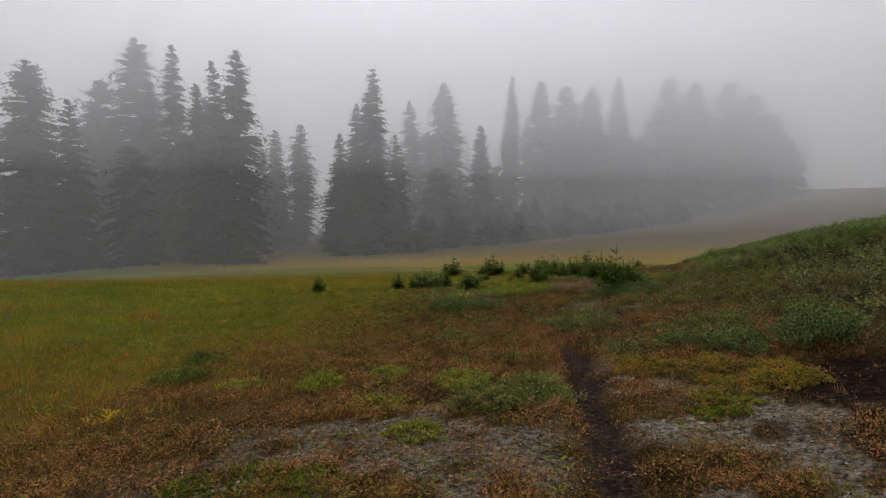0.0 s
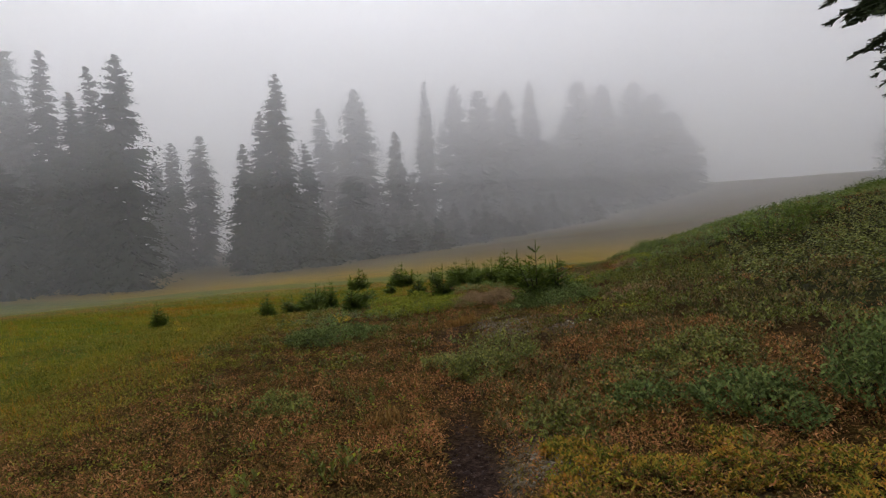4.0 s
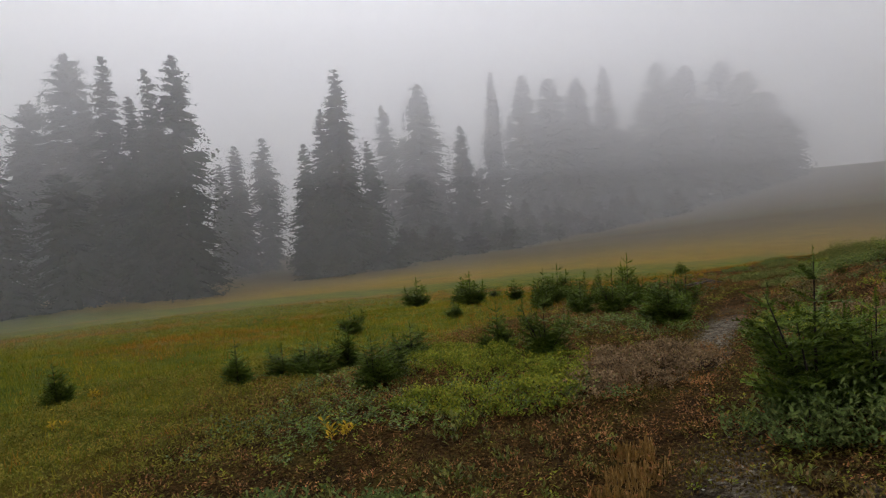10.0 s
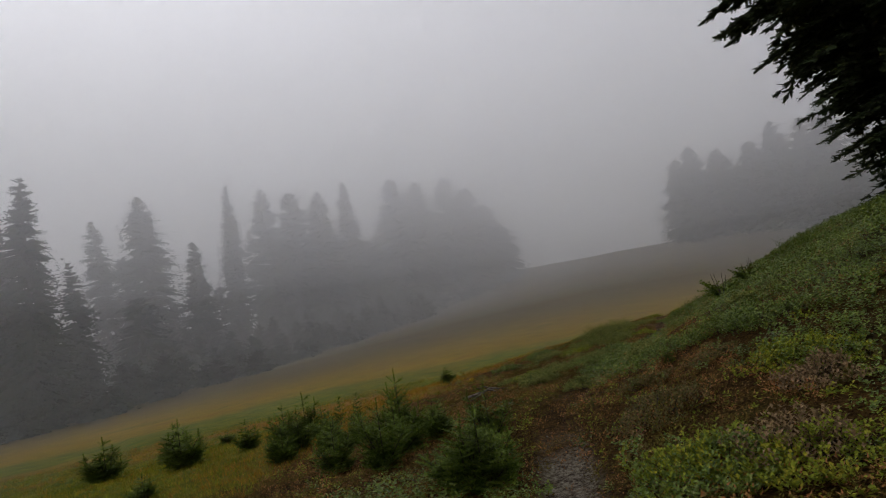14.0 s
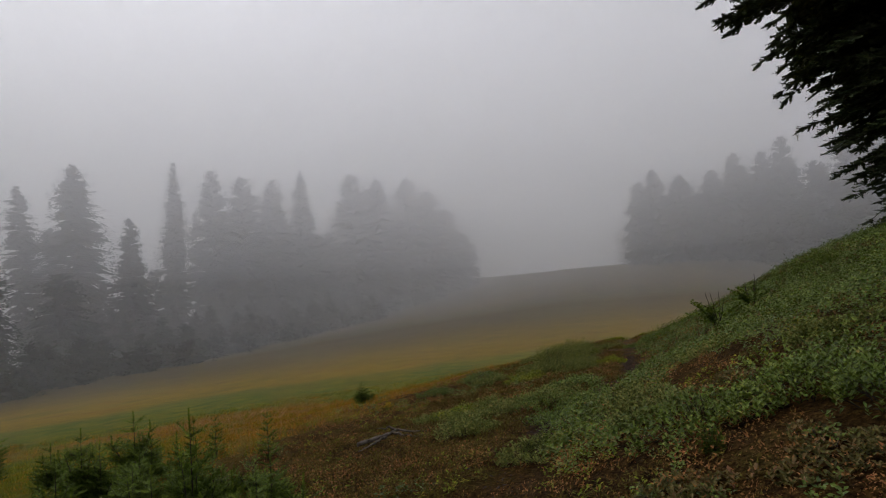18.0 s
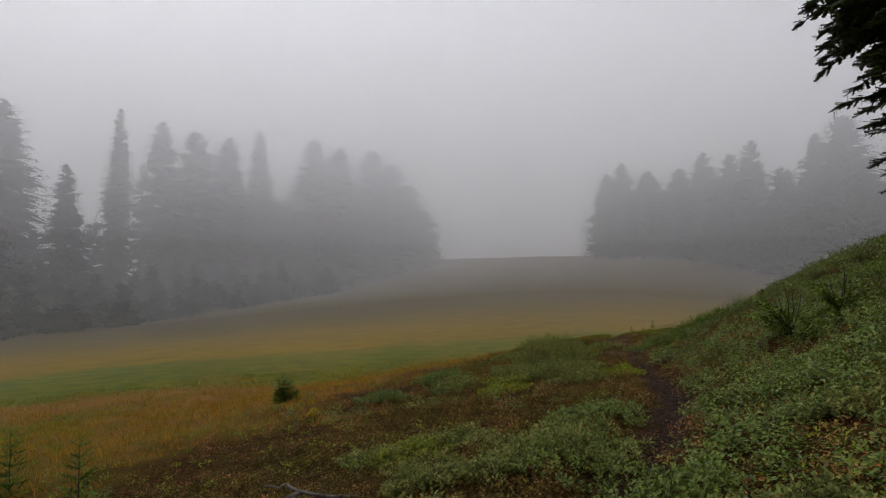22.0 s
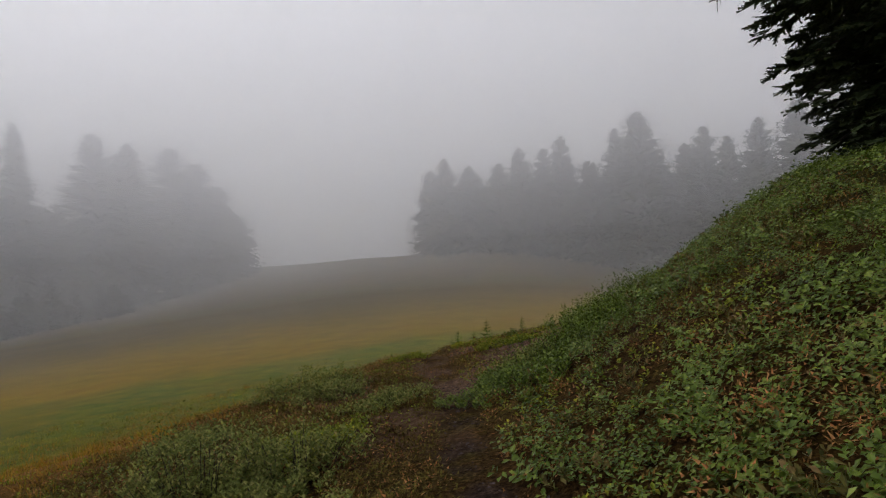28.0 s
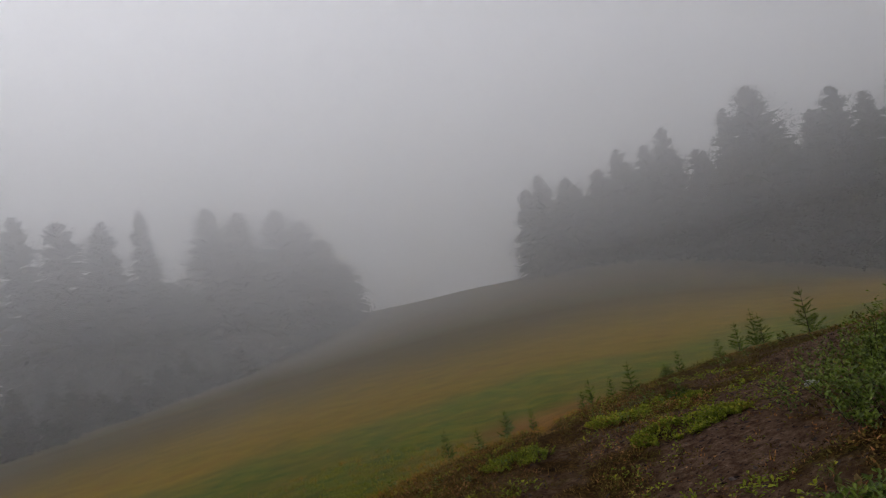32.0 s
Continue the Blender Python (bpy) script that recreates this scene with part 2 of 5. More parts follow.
def ground_material():
    m, nodes, links, b = material("ground", 0.95, 0.03)

    def mask(name):
        a = nodes.new("ShaderNodeAttribute")
        a.attribute_name = name
        return a.outputs["Fac"]

    soil = ramp(nodes, [(0.36, (0.01, 0.006, 0.004)), (0.5, (0.034, 0.019, 0.009)), (0.64, (0.1, 0.054, 0.02))])
    links.new(noise_node(nodes, links, 0.12, 9, 0.8).outputs["Fac"], soil.inputs["Fac"])
    heath = ramp(nodes, [(0.34, (0.03, 0.022, 0.006)), (0.5, (0.12, 0.062, 0.014)), (0.66, (0.12, 0.1, 0.016))])
    links.new(noise_node(nodes, links, 0.8, 8, 0.7).outputs["Fac"], heath.inputs["Fac"])
    n2 = noise_node(nodes, links, 0.09, 5, 0.7)
    crumb = ramp(nodes, [(0.36, (0.25,) * 3), (0.5, (0.8,) * 3), (0.64, (1.7,) * 3)])
    links.new(noise_node(nodes, links, 0.035, 6, 0.75).outputs["Fac"], crumb.inputs["Fac"])
    c = mixed(nodes, links, n2.outputs["Fac"], soil.outputs["Color"], heath.outputs["Color"])
    c = mixed(nodes, links, 1.0, c, crumb.outputs["Color"], "MULTIPLY")
    # pumice grit
    grit = ramp(nodes, [(0.4, (0.016, 0.01, 0.007)), (0.46, (0.08, 0.06, 0.042)), (0.53, (0.25, 0.22, 0.165)), (0.64, (0.42, 0.39, 0.31))])
    links.new(noise_node(nodes, links, 0.06, 9, 0.9).outputs["Fac"], grit.inputs["Fac"])
    trod = ramp(nodes, [(0.34, (0.01, 0.006, 0.005)), (0.5, (0.038, 0.023, 0.017)), (0.68, (0.12, 0.076, 0.056))])
    links.new(noise_node(nodes, links, 0.07, 9, 0.8).outputs["Fac"], trod.inputs["Fac"])
    c = mixed(nodes, links, mask("trail"), c, trod.outputs["Color"])
    under = ramp(nodes, [(0.36, (0.012, 0.011, 0.005)), (0.5, (0.028, 0.028, 0.009)), (0.64, (0.06, 0.062, 0.015))])
    links.new(noise_node(nodes, links, 0.14, 8, 0.8).outputs["Fac"], under.inputs["Fac"])
    c = mixed(nodes, links, mask("leafy"), c, under.outputs["Color"])
    peat = ramp(nodes, [(0.36, (0.006, 0.0035, 0.0025)), (0.5, (0.018, 0.009, 0.006)), (0.66, (0.055, 0.028, 0.017))])
    links.new(noise_node(nodes, links, 0.1, 9, 0.8).outputs["Fac"], peat.inputs["Fac"])
    c = mixed(nodes, links, mask("peat"), c, peat.outputs["Color"])
    worn = ramp(nodes, [(0.34, (0.035, 0.019, 0.012)), (0.5, (0.125, 0.07, 0.043)), (0.68, (0.25, 0.165, 0.115))])
    links.new(noise_node(nodes, links, 0.09, 9, 0.8).outputs["Fac"], worn.inputs["Fac"])
    c = mixed(nodes, links, mask("worn"), c, worn.outputs["Color"])
    c = mixed(nodes, links, mask("grit"), c, grit.outputs["Color"])
    grass = ramp(nodes, [(0.3, (0.085, 0.085, 0.014)), (0.45, (0.16, 0.105, 0.018)), (0.6, (0.2, 0.135, 0.022)), (0.72, (0.13, 0.12, 0.02))])
    links.new(noise_node(nodes, links, 3.0, 9, 0.75).outputs["Fac"], grass.inputs["Fac"])
    green = ramp(nodes, [(0.3, (0.055, 0.095, 0.012)), (0.5, (0.115, 0.13, 0.014)), (0.7, (0.2, 0.16, 0.014))])
    links.new(noise_node(nodes, links, 1.2, 8, 0.7).outputs["Fac"], green.inputs["Fac"])
    gold = ramp(nodes, [(0.3, (0.14, 0.115, 0.01)), (0.5, (0.235, 0.155, 0.012)), (0.7, (0.2, 0.11, 0.012))])
    links.new(noise_node(nodes, links, 4.0, 8, 0.7).outputs["Fac"], gold.inputs["Fac"])
    rust = ramp(nodes, [(0.3, (0.12, 0.08, 0.018)), (0.5, (0.24, 0.115, 0.028)), (0.7, (0.16, 0.11, 0.022))])
    links.new(noise_node(nodes, links, 1.6, 8, 0.7).outputs["Fac"], rust.inputs["Fac"])
    dry = mixed(nodes, links, mask("gold"), grass.outputs["Color"], gold.outputs["Color"])
    dry = mixed(nodes, links, mask("rust"), dry, rust.outputs["Color"])
    brown = ramp(nodes, [(0.3, (0.06, 0.05, 0.015)), (0.5, (0.1, 0.069, 0.018)), (0.7, (0.08, 0.07, 0.018))])
    links.new(noise_node(nodes, links, 9.0, 8, 0.7).outputs["Fac"], brown.inputs["Fac"])
    dry = mixed(nodes, links, mask("brown"), dry, brown.outputs["Color"])
    turf = mixed(nodes, links, mask("green"), dry, green.outputs["Color"])
    mottle = ramp(nodes, [(0.34, (0.82,) * 3), (0.5, (1.0,) * 3), (0.66, (1.16,) * 3)])
    links.new(noise_node(nodes, links, 1.7, 10, 0.8).outputs["Fac"], mottle.inputs["Fac"])
    turf = mixed(nodes, links, 1.0, turf, mottle.outputs["Color"], "MULTIPLY")
    c = mixed(nodes, links, mask("meadow"), c, turf)
    links.new(c, b.inputs["Base Color"])
    bump = nodes.new("ShaderNodeBump")
    bump.inputs["Strength"].default_value, bump.inputs["Distance"].default_value = 1.0, 0.07
    links.new(noise_node(nodes, links, 0.07, 9, 0.8).outputs["Fac"], bump.inputs["Height"])
    links.new(bump.outputs[0], b.inputs["Normal"])
    return m


def bark_material(name, dark, light):
    m, nodes, links, b = material(name, 0.9)
    r = ramp(nodes, [(0.3, dark), (0.7, light)])
    n = noise_node(nodes, links, 0.08, 8, 0.7)
    links.new(n.outputs["Fac"], r.inputs["Fac"])
    links.new(r.outputs["Color"], b.inputs["Base Color"])
    bump = nodes.new("ShaderNodeBump")
    bump.inputs["Strength"].default_value, bump.inputs["Distance"].default_value = 0.8, 0.02
    links.new(n.outputs["Fac"], bump.inputs["Height"])
    links.new(bump.outputs[0], b.inputs["Normal"])
    return m


GROUND = ground_material()
BARK = bark_material("bark", (0.02, 0.016, 0.013), (0.08, 0.065, 0.055))
DRIFT = bark_material("weathered_wood", (0.035, 0.026, 0.02), (0.2, 0.17, 0.14))
STONE = bark_material("pumice", (0.1, 0.09, 0.075), (0.38, 0.35, 0.29))
PALESTONE = bark_material("pale_stone", (0.3, 0.29, 0.27), (0.62, 0.61, 0.58))
FLAKE = leaf_material("pumice_flakes", [(0.1, (0.12, 0.1, 0.075)), (0.5, (0.28, 0.25, 0.19)), (0.9, (0.45, 0.42, 0.35))], 0.9, 0.2)
CRUMB = leaf_material("soil_crumbs", [(0.1, (0.02, 0.013, 0.011)), (0.5, (0.06, 0.04, 0.034)), (0.9, (0.13, 0.1, 0.09))], 0.9, 0.2)
FIR = leaf_material("fir_needles", [(0.2, (0.02, 0.03, 0.016)), (0.5, (0.027, 0.041, 0.019)), (0.85, (0.036, 0.05, 0.022))], 0.9, 4.0, (0.8, 1.15), gloss=0.02)
SAPLING = leaf_material("young_needles", [(0.2, (0.0519, 0.0787, 0.0112)), (0.5, (0.0991, 0.149, 0.0197)), (0.85, (0.189, 0.244, 0.0281))], 0.55, 0.4, through=0.15)
NEAR_FIR = leaf_material("near_fir_needles", [(0.2, (0.03, 0.042, 0.02)), (0.5, (0.048, 0.066, 0.026)), (0.85, (0.09, 0.105, 0.042))], 0.55, 1.2, through=0.1)
LICHEN = leaf_material("lichen", [(0.2, (0.05, 0.055, 0.03)), (0.85, (0.13, 0.13, 0.075))], 0.9, 1.0)
LEAF = leaf_material("low_leaves", [(0.1, (0.0451, 0.0671, 0.00752)), (0.35, (0.0908, 0.14, 0.0131)), (0.6, (0.145, 0.201, 0.0206)), (0.84, (0.211, 0.251, 0.0375)), (0.97, (0.261, 0.0838, 0.0206))], 0.4, 0.9, through=0.2, gloss=0.24)
OLIVE = leaf_material("olive_leaves", [(0.1, (0.05, 0.055, 0.01)), (0.35, (0.105, 0.12, 0.017)), (0.6, (0.165, 0.18, 0.027)), (0.84, (0.24, 0.22, 0.048)), (0.97, (0.28, 0.1, 0.03))], 0.45, 0.9, through=0.2, gloss=0.18)
BLUELEAF = leaf_material("blue_green_leaves", [(0.2, (0.0683, 0.103, 0.0242)), (0.6, (0.126, 0.169, 0.0402)), (0.9, (0.217, 0.238, 0.0643))], 0.5, 0.3, through=0.2)
LIME = leaf_material("lime_leaves", [(0.2, (0.122, 0.155, 0.0122)), (0.6, (0.245, 0.279, 0.0241)), (0.9, (0.411, 0.348, 0.0301))], 0.5, 0.4, through=0.25)
HEATH = leaf_material("heath_leaves", [(0.05, (0.0525, 0.0239, 0.0108)), (0.25, (0.128, 0.0716, 0.0192)), (0.42, (0.195, 0.119, 0.0264)), (0.58, (0.3, 0.119, 0.0384)), (0.76, (0.45, 0.227, 0.084)), (0.96, (0.39, 0.0835, 0.036))], 0.75, 0.45, through=0.15)
GRASS = leaf_material("meadow_grass", [(0.1, (0.166, 0.167, 0.0196)), (0.35, (0.319, 0.218, 0.0254)), (0.6, (0.429, 0.218, 0.0289)), (0.9, (0.499, 0.206, 0.0347))], 0.7, 2.5, through=0.25)
GREENGRASS = leaf_material("green_grass", [(0.1, (0.109, 0.147, 0.0165)), (0.5, (0.226, 0.244, 0.0212)), (0.9, (0.451, 0.324, 0.0283))], 0.7, 2.0, through=0.25)
DEEPMOSS = leaf_material("deep_green_moss", [(0.2, (0.05, 0.085, 0.008)), (0.5, (0.12, 0.17, 0.012)), (0.85, (0.26, 0.25, 0.018))], 0.8, 0.2, through=0.15)
TURF = leaf_material("olive_turf", [(0.1, (0.084, 0.084, 0.0123)), (0.4, (0.179, 0.174, 0.0202)), (0.7, (0.28, 0.235, 0.0314)), (0.95, (0.302, 0.146, 0.0314))], 0.75, 0.4, through=0.2)
ROSE = leaf_material("rose_brown_leaves", [(0.1, (0.1, 0.06, 0.025)), (0.4, (0.22, 0.15, 0.07)), (0.7, (0.34, 0.22, 0.12)), (0.95, (0.24, 0.2, 0.045))], 0.55, 0.3, through=0.2)
YELLOW = leaf_material("yellow_leaves", [(0.2, (0.4, 0.26, 0.02)), (0.8, (0.6, 0.42, 0.03))], 0.6, 0.3, through=0.2)
MOSS = leaf_material("golden_moss", [(0.2, (0.06, 0.09, 0.012)), (0.42, (0.2, 0.19, 0.02)), (0.62, (0.38, 0.24, 0.03)), (0.9, (0.42, 0.15, 0.025))], 0.7, 0.25, through=0.15)
STRAW = leaf_material("dry_grass", [(0.2, (0.176, 0.105, 0.03)), (0.55, (0.33, 0.189, 0.05)), (0.9, (0.418, 0.273, 0.1))], 0.7, 0.3, through=0.2)
CARPET = leaf_material("moss_carpet", [(0.1, (0.0403, 0.0252, 0.00756)), (0.4, (0.101, 0.063, 0.0151)), (0.65, (0.134, 0.107, 0.0189)), (0.9, (0.188, 0.176, 0.0315))], 0.8, 0.4, through=0.1)
PALE = leaf_material("pale_narrow_leaves", [(0.15, (0.075, 0.0964, 0.0196)), (0.5, (0.182, 0.204, 0.0442)), (0.8, (0.289, 0.278, 0.0785)), (0.97, (0.278, 0.161, 0.0785))], 0.5, 0.3, through=0.25)
RUSSET = leaf_material("russet_leaves", [(0.1, (0.05, 0.048, 0.011)), (0.35, (0.105, 0.105, 0.022)), (0.58, (0.165, 0.125, 0.032)), (0.82, (0.23, 0.13, 0.055)), (0.97, (0.26, 0.06, 0.025))], 0.5, 0.5, through=0.2, gloss=0.15)


# ---------------------------------------------------------------- meshes
def mesh_of(name, verts, faces, mat, smooth=False):
    """A mesh from arrays; all faces have as many corners as faces has columns."""
    verts, faces = np.asarray(verts, np.float32), np.asarray(faces, np.int32)
    me = bpy.data.meshes.new(name)
    me.vertices.add(len(verts))
    me.vertices.foreach_set("co", verts.ravel())
    me.loops.add(faces.size)
    me.loops.foreach_set("vertex_index", faces.ravel())
    me.polygons.add(len(faces))
    me.polygons.foreach_set("loop_start", np.arange(0, faces.size, faces.shape[1], dtype=np.int32))
    me.polygons.foreach_set("use_smooth", np.full(len(faces), smooth))
    me.materials.append(mat)
    me.update()
    me.validate()
    return me


def part(name, data, parent, label=""):
    ob = new(name, data)
    ob.parent = parent
    if label:
        tagged(ob, label)
    return ob


def tube(points, radii, sides=7):
    """Vertices and quads of a tapered tube along points."""
    points, radii = np.asarray(points, float), np.asarray(radii, float)
    ways = np.gradient(points, axis=0)
    ways /= np.linalg.norm(ways, axis=1)[:, None] + 1e-9
    ref = np.array([0.31, 0.9, 0.31]) if abs(ways[0][2]) > 0.8 else np.array([0.0, 0.0, 1.0])
    a = np.cross(ways, ref)
    a /= np.linalg.norm(a, axis=1)[:, None] + 1e-9
    b = np.cross(ways, a)
    ang = np.linspace(0, 2 * np.pi, sides, endpoint=False)
    v = points[:, None] + radii[:, None, None] * (np.cos(ang)[None, :, None] * a[:, None] + np.sin(ang)[None, :, None] * b[:, None])
    n = len(points)
    i, j = np.meshgrid(np.arange(n - 1), np.arange(sides), indexing="ij")
    k = (j + 1) % sides
    f = np.stack([i * sides + j, i * sides + k, (i + 1) * sides + k, (i + 1) * sides + j], -1).reshape(-1, 4)
    return v.reshape(-1, 3), f


def joined(pieces):
    verts, faces, at = [], [], 0
    for v, f in pieces:
        verts.append(v)
        faces.append(f + at)
        at += len(v)
    return np.concatenate(verts), np.concatenate(faces)


def spread(proto, places, scales, spins, tilts=None, lean=None):
    """Copies of one small shape (verts, faces) at many places, joined. spins: radians round z; tilts: radians off upright, towards lean."""
    v, f = proto
    n = len(places)
    c, s = np.cos(spins)[:, None], np.sin(spins)[:, None]
    p = np.stack([v[None, :, 0] * c - v[None, :, 1] * s, v[None, :, 0] * s + v[None, :, 1] * c, np.repeat(v[None, :, 2], n, 0)], -1)
    if tilts is not None:
        ct, st = np.cos(tilts)[:, None], np.sin(tilts)[:, None]
        cl, sl = np.cos(lean)[:, None], np.sin(lean)[:, None]
        along = p[..., 0] * cl + p[..., 1] * sl
        across = -p[..., 0] * sl + p[..., 1] * cl
        along, up = along * ct + p[..., 2] * st, -along * st + p[..., 2] * ct
        p = np.stack([along * cl - across * sl, along * sl + across * cl, up], -1)
    p = p * np.asarray(scales)[:, None, None] + np.asarray(places)[:, None]
    faces = (f[None] + (np.arange(n) * len(v))[:, None, None]).reshape(-1, f.shape[1])
    return p.reshape(-1, 3), faces


# ---------------------------------------------------------------- ground and fog
def ground():
    def axis(lo, hi, step_, far_lo, far_hi):
        core = list(np.arange(lo, hi + 1e-6, step_))
        g, v = step_, lo
        before = []
        while v > far_lo:
            g *= 1.09
            v -= g
            before.append(v)
        g, v, after = step_, hi, []
        while v < far_hi:
            g *= 1.05 if v < 220 else 1.3
            v += g
            after.append(v)
        return np.array(before[::-1] + core + after)

    xs, ys = axis(-8, 24, 0.12, -3000, 3000), axis(-1, 36, 0.12, -3000, 3000)
    x, y = np.meshgrid(xs, ys)
    z = terrain(x, y)
    nx, ny = len(xs), len(ys)
    i, j = np.meshgrid(np.arange(nx - 1), np.arange(ny - 1))
    a = (j * nx + i).ravel()
    me = mesh_of("ground", np.stack([x, y, z], -1).reshape(-1, 3), np.stack([a, a + 1, a + nx + 1, a + nx], -1), GROUND, True)
    x, y = x.ravel(), y.ravel()
    d = beside(x, y)
    wander = 0.2 * (vnoise(x, y, 1.1, 31) - 0.5) + 0.16 * (vnoise(x, y, 0.24, 32) - 0.5)
    masks = {
        "trail": (1 - step(29.3, 29.9, y)) * trail_mask(x, y, d + wander - 0.26 * step(14, 17, y) * (1 - step(23, 26, y))),
        "grit": grit_mask(x, y, d),
        "meadow": meadow_mask(x, y, d),
        "green": green_mask(x, y, d),
        "gold": (1 - 0.45 * step(18, 32, x)) * step(53, 60, drift(x, y)) * (1 - 0.85 * step(62, 100, drift(x, y))),
        "rust": 0.5 * (1 - step(0.3, 2.6, -beside(x, y, BROW) + 3 * (fbm(x, y, 2.0, 67) - 0.5))) * (1 - step(20, 24, y)) + step(33, 40, drift(x, y)) * (1 - step(49, 52, drift(x, y))) * step(4, 12, x + 0.35 * (y - 25)) * 0.9,
        "brown": step(64, 100, drift(x, y)),
        "peat": peat_mask(x, y, d),
        "worn": worn_mask(x, y),
        "leafy": step(2.2, 5.0, d + 2 * (fbm(x, y, 1.5, 77) - 0.5)) * step(6, 10, y + 0.3 * d) * (1 - step(27.0, 29.5, y - 0.15 * d)),
    }
    for key, value in masks.items():
        me.attributes.new(key, "FLOAT", "POINT").data.foreach_set("value", value.astype(np.float32))
    tagged(new("ground", me), "hillside of brown heath soil, pumice grit and tawny meadow turf", "ground", kind="structure")


def trail_mask(x, y, d):
    wide = 0.15
    fade = (1 - 0.5 * step(27.5, 29, y)) * (1 - 0.9 * step(7, 9, y) * (1 - step(20, 23, y))) * (1 - step(25.5, 27.5, y) * (1 - step(0.4, 0.56, fbm(x, y, 0.5, 33))))
    return (1 - step(wide * 0.7, wide * 1.5, np.abs(d))) * fade


def grit_mask(x, y, d):
    n = 0.55 * fbm(x, y, 0.9, 41) + 0.45 * fbm(x, y, 0.3, 42)
    d = d + 1.6 * (fbm(x, y, 1.5, 44) - 0.5) * step(0.4, 1.5, np.abs(d))
    y = y + 2.2 * (fbm(x, y, 1.7, 45) - 0.5)
    start = step(0.12, 0.4, d) * (1 - step(3.0, 4.8, d)) * (1 - step(5.2, 6.6, y - 0.9 * (1 - step(0.5, 1.2, d))))
    start = start + 0.95 * step(0.1, 0.5, -d) * (1 - step(2.0, 4.5, -d)) * (1 - step(4.6, 6.6, y))
    start = start * step(-4.0, -0.5, y)
    mid = (1 - step(0.3, 0.9, np.abs(d - 1.0))) * step(10.5, 12, y) * (1 - step(13.2, 14.5, y)) * 0.72
    line = (1 - step(0.14, 0.34, np.abs(d))) * step(15.6, 16.6, y) * (1 - step(18.6, 20, y))
    return np.clip(start * step(0.43, 0.5, n - 0.19 * step(1.0, 2.0, d) - 0.15 * step(1.3, 2.2, d)) + mid * step(0.46, 0.54, n) + line * 0.95 * step(0.38, 0.54, n), 0, 1)


def meadow_mask(x, y, d):
    off = -beside(x, y, BROW) + 2.2 * (fbm(x, y, 2.6, 51) - 0.5) + 1.6 * (fbm(x, y, 0.6, 52) - 0.5)
    return step(-1.0, 1.5, off)


def drift(x, y):
    """How far out in the meadow, across its bands of colour."""
    return y + 0.4 * x - 8.0 * step(16, 30, x) + 9.0 * (fbm(x, y, 14.0, 61) - 0.5) + 4.0 * (fbm(x, y, 3.5, 65) - 0.5)


def green_mask(x, y, d):
    off, u = -beside(x, y, BROW), drift(x, y)
    band = 1.1 * step(45, 49, u) * (1 - step(55.5, 61, u)) * (0.7 + 0.3 * step(0.35, 0.6, fbm(x, y, 2.2, 64)))
    first = 0.9 * step(0.34, 0.48, fbm(x, y, 2.6, 63)) * step(6, 11, y) * step(0.2, 2.0, off + 2.5 * (fbm(x, y, 2.0, 67) - 0.5)) * (1 - step(16, 26, off)) * (1 - step(20, 28, y))
    west = 0.92 * step(0.3, 0.48, fbm(x, y, 6.0, 66)) * step(11, 17, y) * (1 - step(46, 62, u)) * (1 - step(-2, 4, x - 0.3 * (y - 20)))
    return np.clip(band * 0.9 + first + west, 0, 1)


def peat_mask(x, y, d):
    """Bare dark earth: a hollow by the pale grit, the bank's foot, the worn ground at the spur."""
    n = 1.2 * (fbm(x, y, 0.8, 43) - 0.5)
    hollow = 1 - step(0.8, 1.1, np.hypot((x - 3.95) / 1.15, (y - 5.55) / 0.75) + 0.5 * n)
    ragged = 1.6 * (fbm(x, y, 1.3, 46) - 0.5)
    beds = step(1.0, 1.9, d + ragged) * (1 - step(4.0, 6.0, d + ragged)) * (1 - step(4.6, 6.2, y + ragged)) * 0.85
    foot = (1 - step(0.5, 1.1, np.abs(d - 0.9) + n)) * step(7.5, 9.5, y) * (1 - step(14, 16, y)) * 0.4
    return np.clip(hollow + beds + foot, 0, 1)


def worn_mask(x, y):
    """Reddish bare soil: full along the worn line, broken further out."""
    off = np.abs(beside(x, y, WORN)) + 0.9 * (fbm(x, y, 0.9, 47) - 0.5)
    return np.clip((1 - step(0.3, 0.7, off)) + 0.85 * (1 - step(1.4, 2.8, off)) * step(0.38, 0.56, fbm(x, y, 0.45, 48)), 0, 1)


